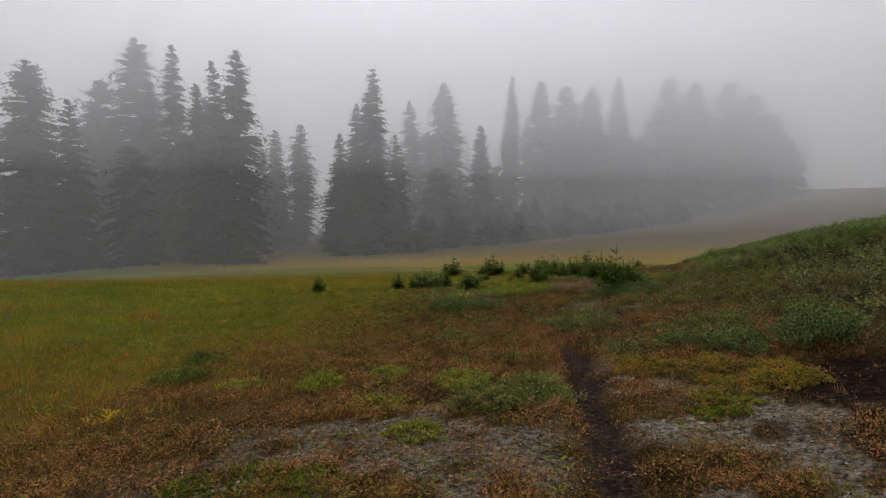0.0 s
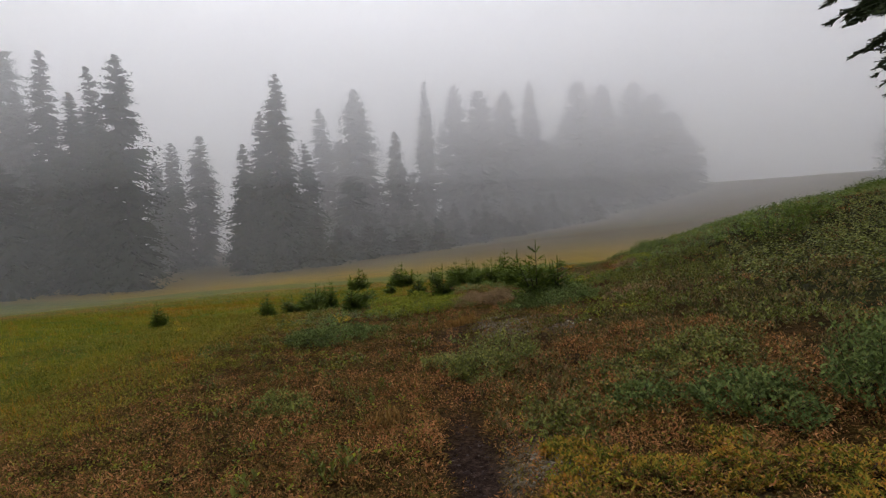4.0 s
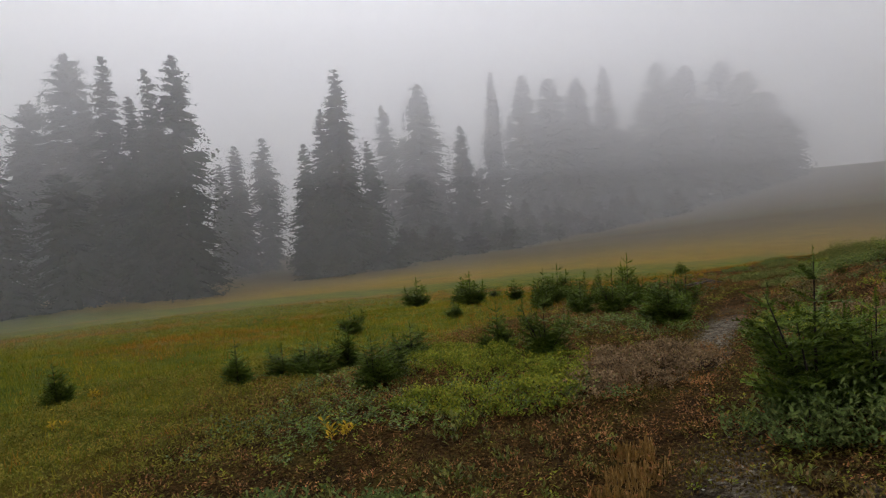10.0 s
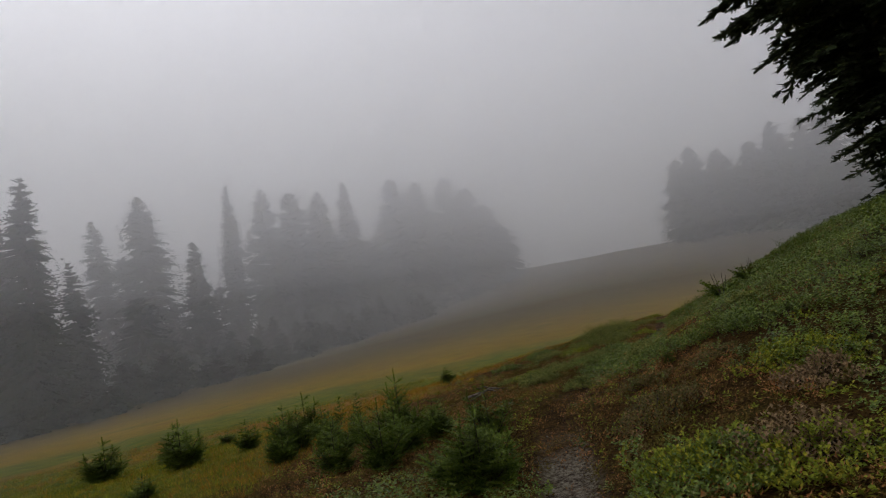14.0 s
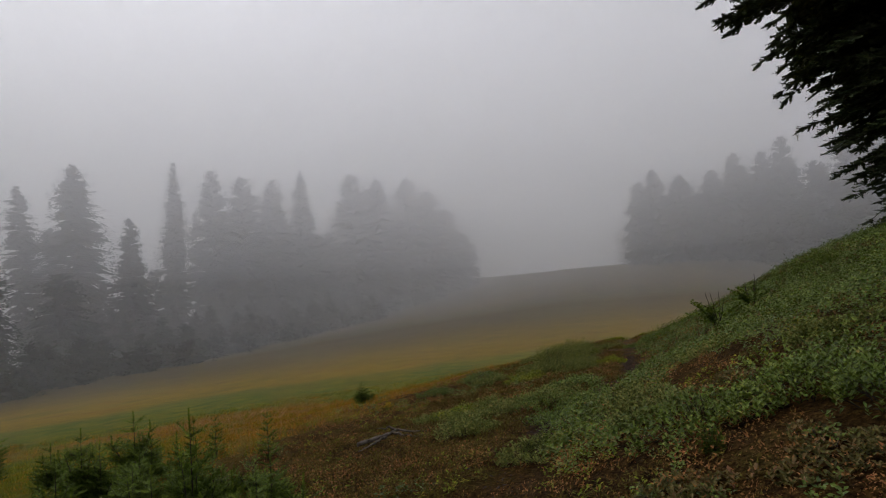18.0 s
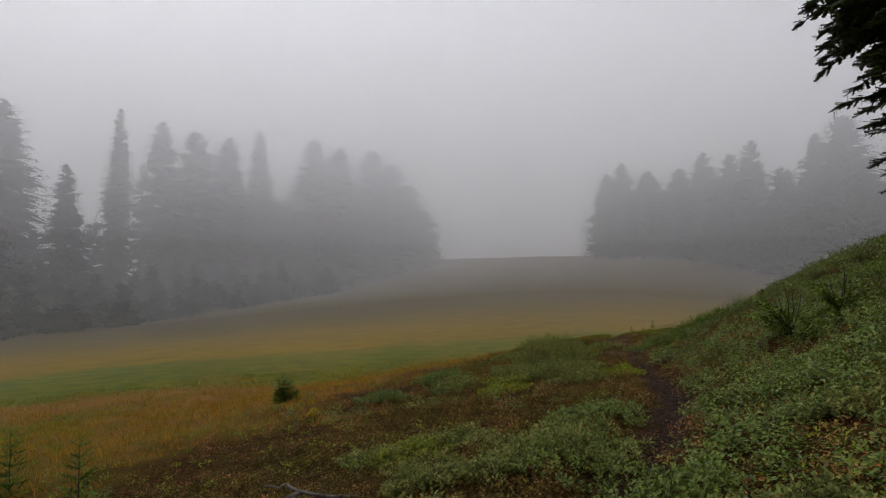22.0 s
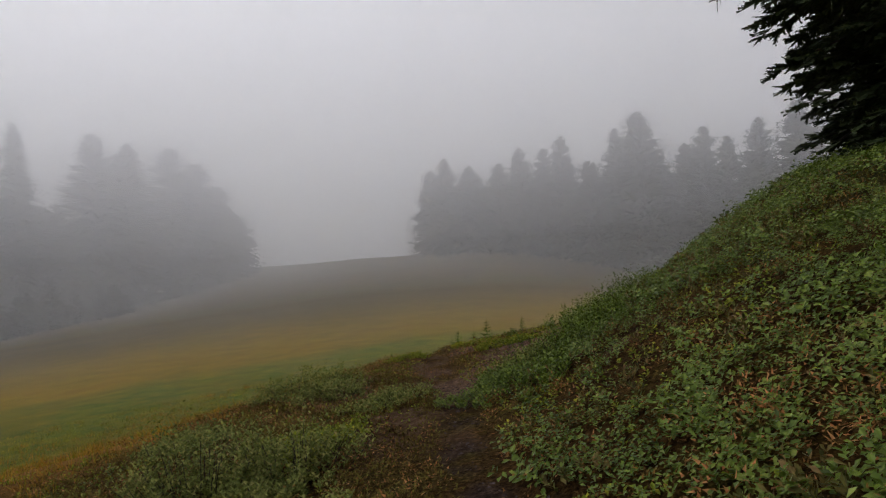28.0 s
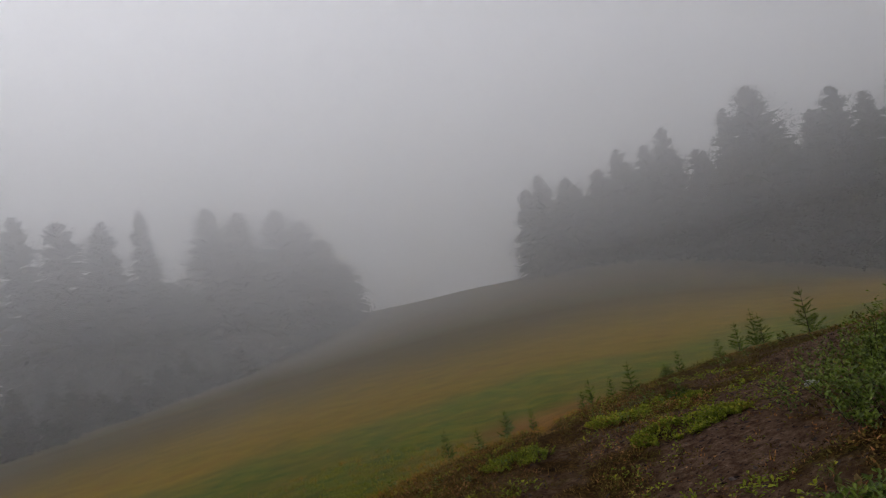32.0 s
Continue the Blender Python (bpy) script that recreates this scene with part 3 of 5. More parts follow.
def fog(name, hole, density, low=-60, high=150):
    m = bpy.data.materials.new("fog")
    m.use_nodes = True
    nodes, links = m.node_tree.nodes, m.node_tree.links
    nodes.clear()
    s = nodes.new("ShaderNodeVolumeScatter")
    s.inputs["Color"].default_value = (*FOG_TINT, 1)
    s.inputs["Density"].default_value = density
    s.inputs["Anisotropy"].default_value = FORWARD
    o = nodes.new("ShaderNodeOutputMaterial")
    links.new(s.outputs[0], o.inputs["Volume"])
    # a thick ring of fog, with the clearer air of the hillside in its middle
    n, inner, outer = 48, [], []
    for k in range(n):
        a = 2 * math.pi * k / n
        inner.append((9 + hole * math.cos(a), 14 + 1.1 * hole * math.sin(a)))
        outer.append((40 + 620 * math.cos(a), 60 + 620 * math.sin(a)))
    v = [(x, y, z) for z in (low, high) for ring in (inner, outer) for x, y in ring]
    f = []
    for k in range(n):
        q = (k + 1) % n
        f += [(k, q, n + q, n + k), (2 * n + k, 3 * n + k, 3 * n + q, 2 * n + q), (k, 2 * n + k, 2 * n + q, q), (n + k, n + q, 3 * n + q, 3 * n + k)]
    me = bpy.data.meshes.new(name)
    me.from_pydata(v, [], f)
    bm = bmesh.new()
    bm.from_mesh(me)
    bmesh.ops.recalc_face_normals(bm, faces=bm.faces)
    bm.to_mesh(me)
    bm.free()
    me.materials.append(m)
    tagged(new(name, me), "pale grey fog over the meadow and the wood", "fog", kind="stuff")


# ---------------------------------------------------------------- far conifers
def conifer(rng, height, radius, base, blunt, gaps, rows=2.4, soft=0.0):
    """Trunk and crown of a distant conifer, standing at the origin. blunt: how rounded the tip is; gaps: how open the crown; soft: how fine and hazy its edge."""
    bend = rng.normal(0, 0.012, 2)
    hs = np.linspace(0, height, 9)
    line = np.stack([bend[0] * hs * (hs / height), bend[1] * hs * (hs / height), hs], -1)
    trunk = tube(line, 0.011 * height * (1 - 0.93 * hs / height) + 0.03, 7)
    count = int((height - base) * rows * 10)
    z = base + (height - base) * (np.arange(count) + rng.random(count)) / count
    # branches stand in loose whorls
    gap = 0.55 + 0.015 * height
    z = z + (0.3 - 0.25 * soft) * (np.round(z / gap) * gap - z)
    z = np.clip(z + rng.normal(0, 0.07 + 0.1 * soft, count), 0.2, height - 0.1)
    k = (height - z) / (height - base)
    profile = np.minimum(1.0, 1.5 * (k + 0.004) ** (0.6 + 0.12 * step(0.75, 1.0, soft))) if blunt else 0.03 + 0.97 * k ** 0.7
    profile *= 1 - 0.12 * step(0.85, 1.0, k) - 0.35 * min(1.0, 3 * gaps) * step(0.45, 0.9, k)
    az = rng.uniform(0, 2 * np.pi, count)
    lumps = 0.76 + 0.1 * soft + (0.46 - 0.2 * soft) * fbm(z, az * 1.3, 2.4, int(rng.integers(1e6)))
    long = np.clip(radius * profile * lumps * (1 - (0.5 - 0.12 * soft) * rng.random(count) ** 1.6), 0.12, None)
    keep = rng.random(count) > gaps * (0.2 + 0.5 * k)
    z, long, az, k = z[keep], long[keep], az[keep], k[keep]
    n = len(z)
    # every branch is a drooping, tapered blade, rolled about its length
    roll = rng.uniform(-1.0, 1.0, n) * (1 + 0.5 * soft)
    flat = np.stack([-np.sin(az), np.cos(az), np.zeros(n)], -1) * np.cos(roll)[:, None] + np.array([0, 0, 1.0]) * np.sin(roll)[:, None]
    lift = rng.uniform(-0.1, 0.25 + 0.3 * soft, n) + 0.45 * (1 - step(0.0, 0.3, k))
    droop = (0.2 + 0.32 * k) * (1 - 0.3 * soft) + rng.uniform(-0.08, 0.12, n)

    def along(s):
        out = long * s
        return np.stack([bend[0] * z * z / height + out * np.cos(az), bend[1] * z * z / height + out * np.sin(az), z + long * (lift * s - droop * s ** 1.7)], -1)

    rim, wide = [], np.clip(0.17 * long + 0.05, 0.06, 0.5)
    for s, w in ((0.0, 0.6), (0.3, 1.0), (0.55, 0.75), (0.8, 0.1)):
        half = flat * (wide * w * rng.uniform(0.8, 1.2, n))[:, None]
        rim += [along(s) - half, along(s) + half]
    v = np.stack(rim, 1).reshape(-1, 3)
    at = np.arange(n)[:, None] * 8
    quads = np.concatenate([at + np.array([[q, q + 1, q + 3, q + 2]]) for q in (0, 2, 4)])
    f = np.concatenate([quads[:, [0, 1, 2]], quads[:, [0, 2, 3]]])
    # fine needle tips that fringe it, ever fewer towards its end
    per = 17
    s = 0.28 + 0.8 * rng.random((per, n)) ** 1.15
    fan = rng.normal(0, 0.16, (per, n)) * (1.25 - s) * long
    root = np.stack([along(q) for q in s]) + np.stack([-np.sin(az) * fan, np.cos(az) * fan, rng.normal(0, 0.05 + 0.05 * soft, (per, n)) * long - 0.25 * np.abs(fan) * (1 - soft)], -1)
    turn = az + rng.normal(0, 0.8 + 0.5 * soft, (per, n))
    fall = rng.uniform(-0.8 + 0.4 * soft, 0.45 + 0.4 * soft - 0.4 * np.broadcast_to(k, (per, n)))
    way = np.stack([np.cos(turn), np.sin(turn), fall], -1)
    way /= np.linalg.norm(way, axis=-1)[..., None]
    size = ((0.2 + 0.07 * np.clip(long, 0, 4)) * rng.uniform(0.55, 1.35, (per, n)))[..., None]
    across = np.stack([-np.sin(turn), np.cos(turn), rng.normal(0, 0.9, (per, n))], -1) * size * 0.2
    w = np.stack([root - across, root + across, root + way * size], 2).reshape(-1, 3)
    g = np.arange(n * per * 3).reshape(-1, 3) + len(v)
    return trunk, (np.concatenate([v, w]), np.concatenate([f, g]))


def far_tree(rng, x, y, top, radius, base=1.5, blunt=False, gaps=0.05, rows=2.2, soft=0.0, label="tall dark fir greyed by fog at the meadow's edge", group="wood beyond the meadow"):
    z0 = float(terrain(x, y)) - 0.15
    height = top - z0
    trunk, crown = conifer(rng, height, radius * (1.72 if blunt else 1.72), base * (0.3 if gaps < 0.2 else 0.5), blunt, gaps, rows, soft)
    tree = tagged(new("fir_tree"), label, "tree", group)
    tree.location = (x, y, z0)
    part("trunk", mesh_of("trunk", *trunk, BARK, True), tree)
    part("crown", mesh_of("crown", *crown, FIR), tree)
    return tree


# x, y, height of the tip above the first footing, crown radius, lowest branch, blunt, gaps
WOOD = [
    (-72.0, 66.0, 20.0, 4.6, 1.0, 1, 0.02), (-65.0, 71.0, 18.5, 4.2, 1.0, 1, 0.02), (-58.0, 75.2, 18.8, 4.0, 0.8, 1, 0.02), (-55.2, 79.5, 14.5, 3.6, 0.8, 0, 0.1),
    (-54.7, 95.5, 27.0, 4.6, 0.8, 1, 0.0), (-60.0, 94.0, 20.0, 4.4, 0.8, 1, 0.0), (-50.0, 92.0, 19.5, 3.6, 0.8, 0, 0.0), (-43.7, 86.6, 23.6, 3.6, 0.8, 0, 0.05),
    (-41.0, 92.0, 16.5, 3.8, 0.8, 1, 0.0), (-37.7, 81.7, 16.9, 3.0, 0.8, 0, 0.1), (-34.4, 81.4, 19.9, 2.9, 0.8, 0, 0.2), (-31.8, 81.0, 21.2, 4.4, 0.8, 0, 0.22),
    (-37.0, 106.0, 10.0, 3.0, 0.8, 0, 0.15), (-35.7, 109.3, 13.3, 3.2, 0.8, 0, 0.1), (-32.3, 113.5, 14.8, 2.5, 0.8, 1, 0.2), (-21.9, 101.7, 11.8, 2.9, 1.0, 0, 0.12),
    (-19.4, 104.2, 17.4, 3.0, 1.0, 0, 0.05), (-15.8, 100.8, 22.7, 4.2, 0.8, 0, 0.0), (-12.3, 111.3, 12.4, 3.2, 1.0, 0, 0.05), (-11.3, 131.5, 22.1, 2.5, 3.0, 1, 0.35),
    (-4.3, 133.9, 26.2, 4.4, 2.0, 1, 0.1), (4.3, 129.9, 16.2, 3.8, 1.0, 0, 0.05), (11.8, 143.5, 29.5, 3.6, 4.0, 0, 0.32), (20.5, 148.8, 29.4, 4.0, 4.0, 1, 0.22),
    (26.7, 149.6, 28.0, 4.0, 3.0, 1, 0.15), (33.1, 151.4, 28.0, 3.6, 2.0, 1, 0.12), (41.4, 155.6, 31.3, 4.0, 2.0, 0, 0.12), (55.6, 158.2, 31.4, 5.2, 1.0, 1, 0.0),
    (61.7, 158.4, 30.2, 5.0, 1.0, 1, 0.0), (72.3, 160.5, 31.0, 5.4, 1.0, 1, 0.0), (78.6, 160.5, 27.6, 5.4, 0.8, 1, 0.0), (84.5, 160.8, 22.5, 5.0, 0.6, 1, 0.0), (89.2, 161.0, 15.5, 4.4, 0.5, 1, 0.0),
    (-5.0, 121.0, 6.5, 4.2, 0.3, 1, 0.0), (-48.0, 82.0, 8.0, 4.2, 0.3, 1, 0.0), (46.0, 160.0, 16.0, 5.0, 0.3, 1, 0.0),
]
EAST = [
    (108.2, 110.0, 21.0, 3.0, 0.6, 1, 0.05), (110.0, 107.0, 23.4, 3.2, 0.6, 1, 0.1), (112.4, 102.0, 21.0, 3.6, 0.6, 1, 0.0), (115.2, 96.0, 21.0, 3.2, 0.6, 0, 0.05), (117.0, 91.4, 23.9, 3.0, 0.6, 0, 0.1),
    (117.6, 86.3, 23.0, 2.6, 0.6, 0, 0.1), (118.4, 82.3, 25.1, 3.0, 0.6, 0, 0.1), (118.4, 75.8, 18.6, 3.4, 0.6, 1, 0.0), (118.9, 70.4, 24.2, 2.8, 0.6, 0, 0.1), (118.5, 65.6, 26.4, 4.6, 0.6, 0, 0.05),
    (119.5, 58.0, 19.0, 3.4, 0.6, 1, 0.0), (118.2, 54.5, 21.3, 3.2, 0.6, 0, 0.1), (117.4, 50.2, 18.6, 3.0, 0.6, 1, 0.0), (116.4, 45.5, 20.4, 3.4, 0.6, 0, 0.05), (112.0, 39.0, 21.0, 3.8, 0.6, 0, 0.0), (110.0, 31.0, 22.0, 4.2, 0.6, 1, 0.0), (122.0, 77.0, 14.0, 4.6, 0.3, 1, 0.0), (123.0, 92.0, 14.0, 4.6, 0.3, 1, 0.0), (122.0, 62.0, 14.0, 4.6, 0.3, 1, 0.0),
]


def woods():
    rng = np.random.default_rng(5)
    for x, y, top, radius, base, blunt, gaps in WOOD:
        kind = "rounded dark fir" if blunt else "pointed dark fir"
        far_tree(rng, x, y, top, radius * (1.3 if 22 < x < 50 else 1.15 if x > 50 else 1.0), base, bool(blunt), gaps, 1.9, 0.74 if x > 0 else 0.15, f"{kind}, {'open-branched' if gaps > 0.15 else 'dense'}, greyed by fog beyond the meadow")
    for x, y, top, radius, base, blunt, gaps in EAST:
        kind = "rounded fir" if blunt else "pointed fir"
        far_tree(rng, x, y, top, radius * (1.25 if blunt else 1.3), base, True, 0.0, 2.0, 1.0, f"{kind}, pale in thick fog across the meadow", "wood at the meadow's end")
    # lower firs of the second row, which close the wood behind the first
    for a, b in list(zip(WOOD[:33], WOOD[1:33])) + list(zip(EAST, EAST[1:16])):
        far_off = 5.0
        x, y = (a[0] + b[0]) / 2, (a[1] + b[1]) / 2
        out = math.hypot(x - 8, y - 15)
        x, y = x + far_off * (x - 8) / out, y + far_off * (y - 15) / out
        if math.hypot(a[0] - b[0], a[1] - b[1]) < 16 and not -36 < x < -24:
            z0 = float(terrain(x, y))
            far_tree(rng, x, y, z0 + (min(a[2], b[2]) - z0) * rng.uniform(0.55, 0.82), 4.2 if not 13 < x < 20 else 2.4, 0.4, True, 0.03, 0.9, 0.6, "lower fir in the wood's second row, greyed by fog", "second row of the woods")

    # low firs that close the foot of the wood where the meadow ends
    edge = ((-20.0, 93.0), (-9.0, 97.0), (16.0, 119.0), (36.0, 131.0), (58.0, 142.0))
    for back, low, high in ((2.0, 2.2, 3.6), (7.0, 4.0, 6.5), (13.0, 5.5, 9.0), (19.0, 7.0, 11.0)):
        for (ax, ay), (bx, by) in zip(edge, edge[1:]):
            many = round(math.hypot(bx - ax, by - ay) / (2.4 + 0.06 * back))
            for n in range(many):
                s = (n + rng.uniform(0.0, 1.0)) / many
                x, y = ax + s * (bx - ax) - 0.3 * back + rng.normal(0, 1.4), ay + s * (by - ay) + 0.95 * back + rng.normal(0, 1.4)
                far_tree(rng, x, y, float(terrain(x, y)) + rng.uniform(low, high), rng.uniform(1.5, 2.1), 0.3, True, 0.0, 1.5, 1.0, "low dense fir at the foot of the wood, greyed by fog", "low firs at the wood's foot")


# ---------------------------------------------------------------- needle twigs, the great fir and the saplings
def twig(rng, needles=11, broad=0.16, full=0.55):
    """A flat needle spray, one metre long along x."""
    rows = []
    s = np.linspace(0.02, 0.97, needles)
    for sign in (-1, 1):
        for t in s:
            reach = broad * (1.05 - 0.55 * t) * rng.uniform(0.75, 1.2)
            x0, w = t, full / needles
            lift = rng.normal(0.02, 0.03)
            rows.append([(x0 - w, 0, 0), (x0 + w, 0, 0), (x0 + reach * 0.75, sign * reach, lift)])
    rows.append([(0.9, -0.03, 0), (0.9, 0.03, 0), (1.08, 0, 0.01)])
    v = np.array(rows, float).reshape(-1, 3)
    return v, np.arange(len(v)).reshape(-1, 3)


def placed(proto, places, ways, sizes, rolls):
    """Copies of a shape whose x axis follows each way."""
    v, f = proto
    x = ways / (np.linalg.norm(ways, axis=1)[:, None] + 1e-9)
    y = np.cross(np.array([0, 0, 1.0]), x)
    y /= np.linalg.norm(y, axis=1)[:, None] + 1e-9
    z = np.cross(x, y)
    c, s = np.cos(rolls)[:, None], np.sin(rolls)[:, None]
    y, z = y * c + z * s, z * c - y * s
    p = v[None, :, :1] * x[:, None] + v[None, :, 1:2] * y[:, None] + v[None, :, 2:3] * z[:, None]
    p = p * sizes[:, None, None] + places[:, None]
    faces = (f[None] + (np.arange(len(places)) * len(v))[:, None, None]).reshape(-1, f.shape[1])
    return p.reshape(-1, 3), faces


def great_fir(x, y, height, profile, low, seed, label):
    """A fir near the trail: trunk, limbs and drooping sprays of needles. profile(h, az): limb length at that height, on that side."""
    rng = np.random.default_rng(seed)
    z0 = float(terrain(x, y)) - 0.1
    tree = tagged(new("great_fir"), label, "tree")
    tree.location = (x, y, z0)
    hs = np.linspace(0, height, 12)
    part("trunk", mesh_of("trunk", *tube(np.stack([0.1 * np.sin(hs * 0.3), 0.1 * np.cos(hs * 0.23), hs], -1), 0.42 * (1 - 0.95 * hs / height) + 0.02, 10), BARK, True), tree)
    proto = twig(rng, 5, 0.31, 0.95)
    limbs, where, way, size = [], [], [], []
    h = low
    while h < height - 0.3:
        for _ in range(10 if h < 12 else 3):
            az = rng.uniform(0, 2 * np.pi)
            long = profile(h, az) * rng.uniform(0.66, 1.0)
            rise = rng.uniform(0.05, 0.22)
            s = np.linspace(0, 1, 7)
            bend = rng.normal(0, 0.05)
            ca, sa = math.cos(az), math.sin(az)
            out, over = long * s, bend * long * s * s
            zz = h + long * (rise * s - (rise + rng.uniform(0.02, 0.26)) * s ** 2.2)
            pts = np.stack([out * ca - over * sa, out * sa + over * ca, zz], -1)
            limbs.append(tube(pts, 0.05 * (long / 5) * (1 - 0.9 * s) + 0.006, 5))
            n = max(10, int((19 if h < 11 else 6) * long))
            t = 1 - 0.92 * rng.random(n) ** 1.2
            t[:3] = (0.98, 0.94, 0.99)
            base = np.stack([np.interp(t, s, pts[:, i]) for i in range(3)], -1)
            side = rng.choice((-1.0, 1.0), n) * rng.uniform(0.55, 1.2, n)
            side[:3] *= 0.25
            ang = az + side
            reach = np.clip(0.24 + 0.2 * long * (1.05 - t), 0.24, 0.9) * rng.uniform(0.6, 1.15, n)
            where.append(base)
            way.append(np.stack([np.cos(ang), np.sin(ang), rng.normal(-0.3, 0.22, n)], -1))
            size.append(reach)
        h += rng.uniform(0.2, 0.34) if h < 10 else rng.uniform(0.4, 0.6)
    where, way, size = np.concatenate(where), np.concatenate(way), np.concatenate(size)
    tagged(part("limb_tangle", mesh_of("limb_tangle", *joined(limbs), BARK, True), tree), kind="stuff")
    sprays = part("needle_sprays", mesh_of("needle_sprays", *placed(proto, where, way, size, rng.normal(0, 0.55, len(size))), NEAR_FIR), tree)
    pick = rng.random(len(size)) < 0.06
    n = int(pick.sum())
    hang = np.stack([rng.normal(0, 0.15, n), rng.normal(0, 0.15, n), -np.ones(n)], -1)
    part("lichen", mesh_of("lichen", *placed(twig(rng, 5, 0.1), where[pick] + way[pick] * size[pick][:, None] * 0.6, hang, rng.uniform(0.12, 0.3, n), rng.uniform(0, 3, n)), LICHEN), sprays, "pale hanging lichen")


def sapling_meshes(seed, slim):
    """A knee-high to waist-high young fir, one metre tall."""
    rng = np.random.default_rng(seed)
    proto = twig(rng, 10, 0.15, 0.55)
    stems, where, way, size = [], [], [], []
    leaders = [(0.0, 0.0, 1.0)] + [(rng.uniform(-0.36, 0.36), rng.uniform(-0.36, 0.36), rng.uniform(0.4, 0.85)) for _ in range(0 if slim else 6)]
    for lx, ly, top in leaders:
        s = np.linspace(0, 1, 5)
        line = np.stack([lx * s, ly * s, top * s], -1)
        stems.append(tube(line, 0.013 * (1 - 0.85 * s), 5))
        for h in np.arange(0.05, 0.97, 0.14):
            for _ in range(7 if slim else 5):
                az = rng.uniform(0, 2 * np.pi)
                long = (0.34 if not slim else 0.38) * (1 - (0.8 if slim else 0.72) * h) * rng.uniform(0.7, 1.2) + 0.05
                up = rng.uniform(0.1, 0.8)
                at = np.array([lx * h, ly * h, top * h])
                d = np.array([math.cos(az), math.sin(az), up])
                where.append(at)
                way.append(d)
                size.append(long)
                for q in (0.4, 0.7):
                    for sgn in (-1, 1):
                        where.append(at + d * long * q)
                        way.append(np.array([math.cos(az + sgn * 0.8), math.sin(az + sgn * 0.8), up + rng.normal(0, 0.2)]))
                        size.append(long * 0.55 * (1.15 - q))
        where.append(np.array([lx, ly, top]) * 0.93)
        way.append(np.array([0.05, 0.02, 1.0]))
        size.append(0.17)
    n = len(size)
    return mesh_of("stem", *joined(stems), BARK, True), mesh_of("needles", *placed(proto, np.array(where), np.array(way), np.array(size), rng.normal(0, 0.5, n)), SAPLING)


# x, y, height, width against height, slim
SAPLINGS = [
    (-2.05, 18.02, 0.65, 0.92, 0), (-4.6, 17.8, 0.65, 0.83, 0), (-1.1, 18.2, 0.56, 1.3, 0), (-0.54, 18.54, 0.8, 0.75, 0), (0.13, 16.77, 0.63, 1.1, 0), (0.42, 18.96, 0.54, 1.4, 0),
    (3.8, 14.05, 1.15, 0.95, 0), (4.2, 14.0, 0.8, 1.1, 0), (-0.53, 33.97, 1.2, 1.1, 0), (1.38, 33.48, 1.1, 1.1, 0),
    (1.08, 26.43, 0.48, 1.4, 0), (1.75, 17.86, 0.68, 0.9, 0), (2.31, 17.16, 0.8, 0.95, 0), (3.8, 26.85, 0.98, 0.92, 0), (4.69, 27.25, 0.63, 1.1, 0), (4.2, 20.84, 0.8, 0.87, 0),
    (4.37, 18.76, 0.64, 1.3, 0), (4.72, 19.2, 0.6, 0.9, 0), (-1.73, 25.07, 0.75, 1.2, 0), (4.97, 25.02, 0.54, 1, 0), (3.17, 29.26, 0.7, 1, 0), (5.25, 19.95, 0.71, 0.85, 0),
    (4.9, 22.15, 1.1, 0.67, 0), (1.66, 29.73, 1.1, 1.1, 0), (2.98, 36.6, 0.44, 1.6, 0), (5.4, 28.55, 0.73, 0.72, 1), (5.71, 27.97, 0.75, 0.78, 1),
    (6.33, 26.54, 0.74, 0.83, 1), (9.79, 31.7, 0.55, 1.2, 0), (7.59, 19.39, 0.22, 0.86, 0), (4.46, 28.19, 1, 0.95, 0), (27.32, 40.83, 0.63, 1.0, 1),
    (24.4, 40.04, 0.77, 0.7, 1), (24, 38.23, 0.53, 0.95, 1), (25.44, 38.79, 0.67, 0.95, 1), (26.24, 38.65, 0.6, 0.7, 1), (24.93, 35.72, 0.41, 0.95, 1), (24.95, 35.49, 0.54, 0.95, 1), (25.54, 35.41, 0.49, 0.7, 1), (24.66, 34.26, 0.56, 0.95, 1), (26.99, 34.97, 0.3, 1.25, 0), (26.18, 34.13, 0.48, 0.7, 1), (27.86, 34.12, 0.43, 0.95, 1), (27.75, 33.61, 0.6, 0.95, 1), (28.54, 33.59, 0.79, 0.7, 1), (28.4, 33.38, 0.65, 0.95, 1), (28.63, 32.53, 0.92, 0.95, 1), (22.3, 31.89, 0.27, 1.25, 0),
    (4.04, 26.58, 0.8, 0.95, 0), (4.53, 25.58, 0.75, 1.0, 0), (5.26, 24.15, 0.6, 1.1, 0), (5.67, 24.01, 0.42, 1.2, 0), (4.45, 24.9, 0.7, 1.1, 0), (3.6, 25.8, 0.8, 1.0, 0), (4.95, 24.7, 0.62, 1.1, 0), (5.1, 25.6, 0.6, 0.9, 0),
    (4.6, 21.5, 0.81, 0.99, 0), (3.9, 22.3, 0.71, 0.99, 0), (5.3, 21.6, 0.6, 1.1, 0), (5.6, 22.6, 0.55, 1.1, 0),
    (-1.5, 18.4, 0.5, 1.4, 0), (-0.85, 18.05, 0.55, 1.3, 0), (4.42, 18.55, 0.7, 1.1, 0), (0.25, 17.05, 0.55, 1.3, 0),
]


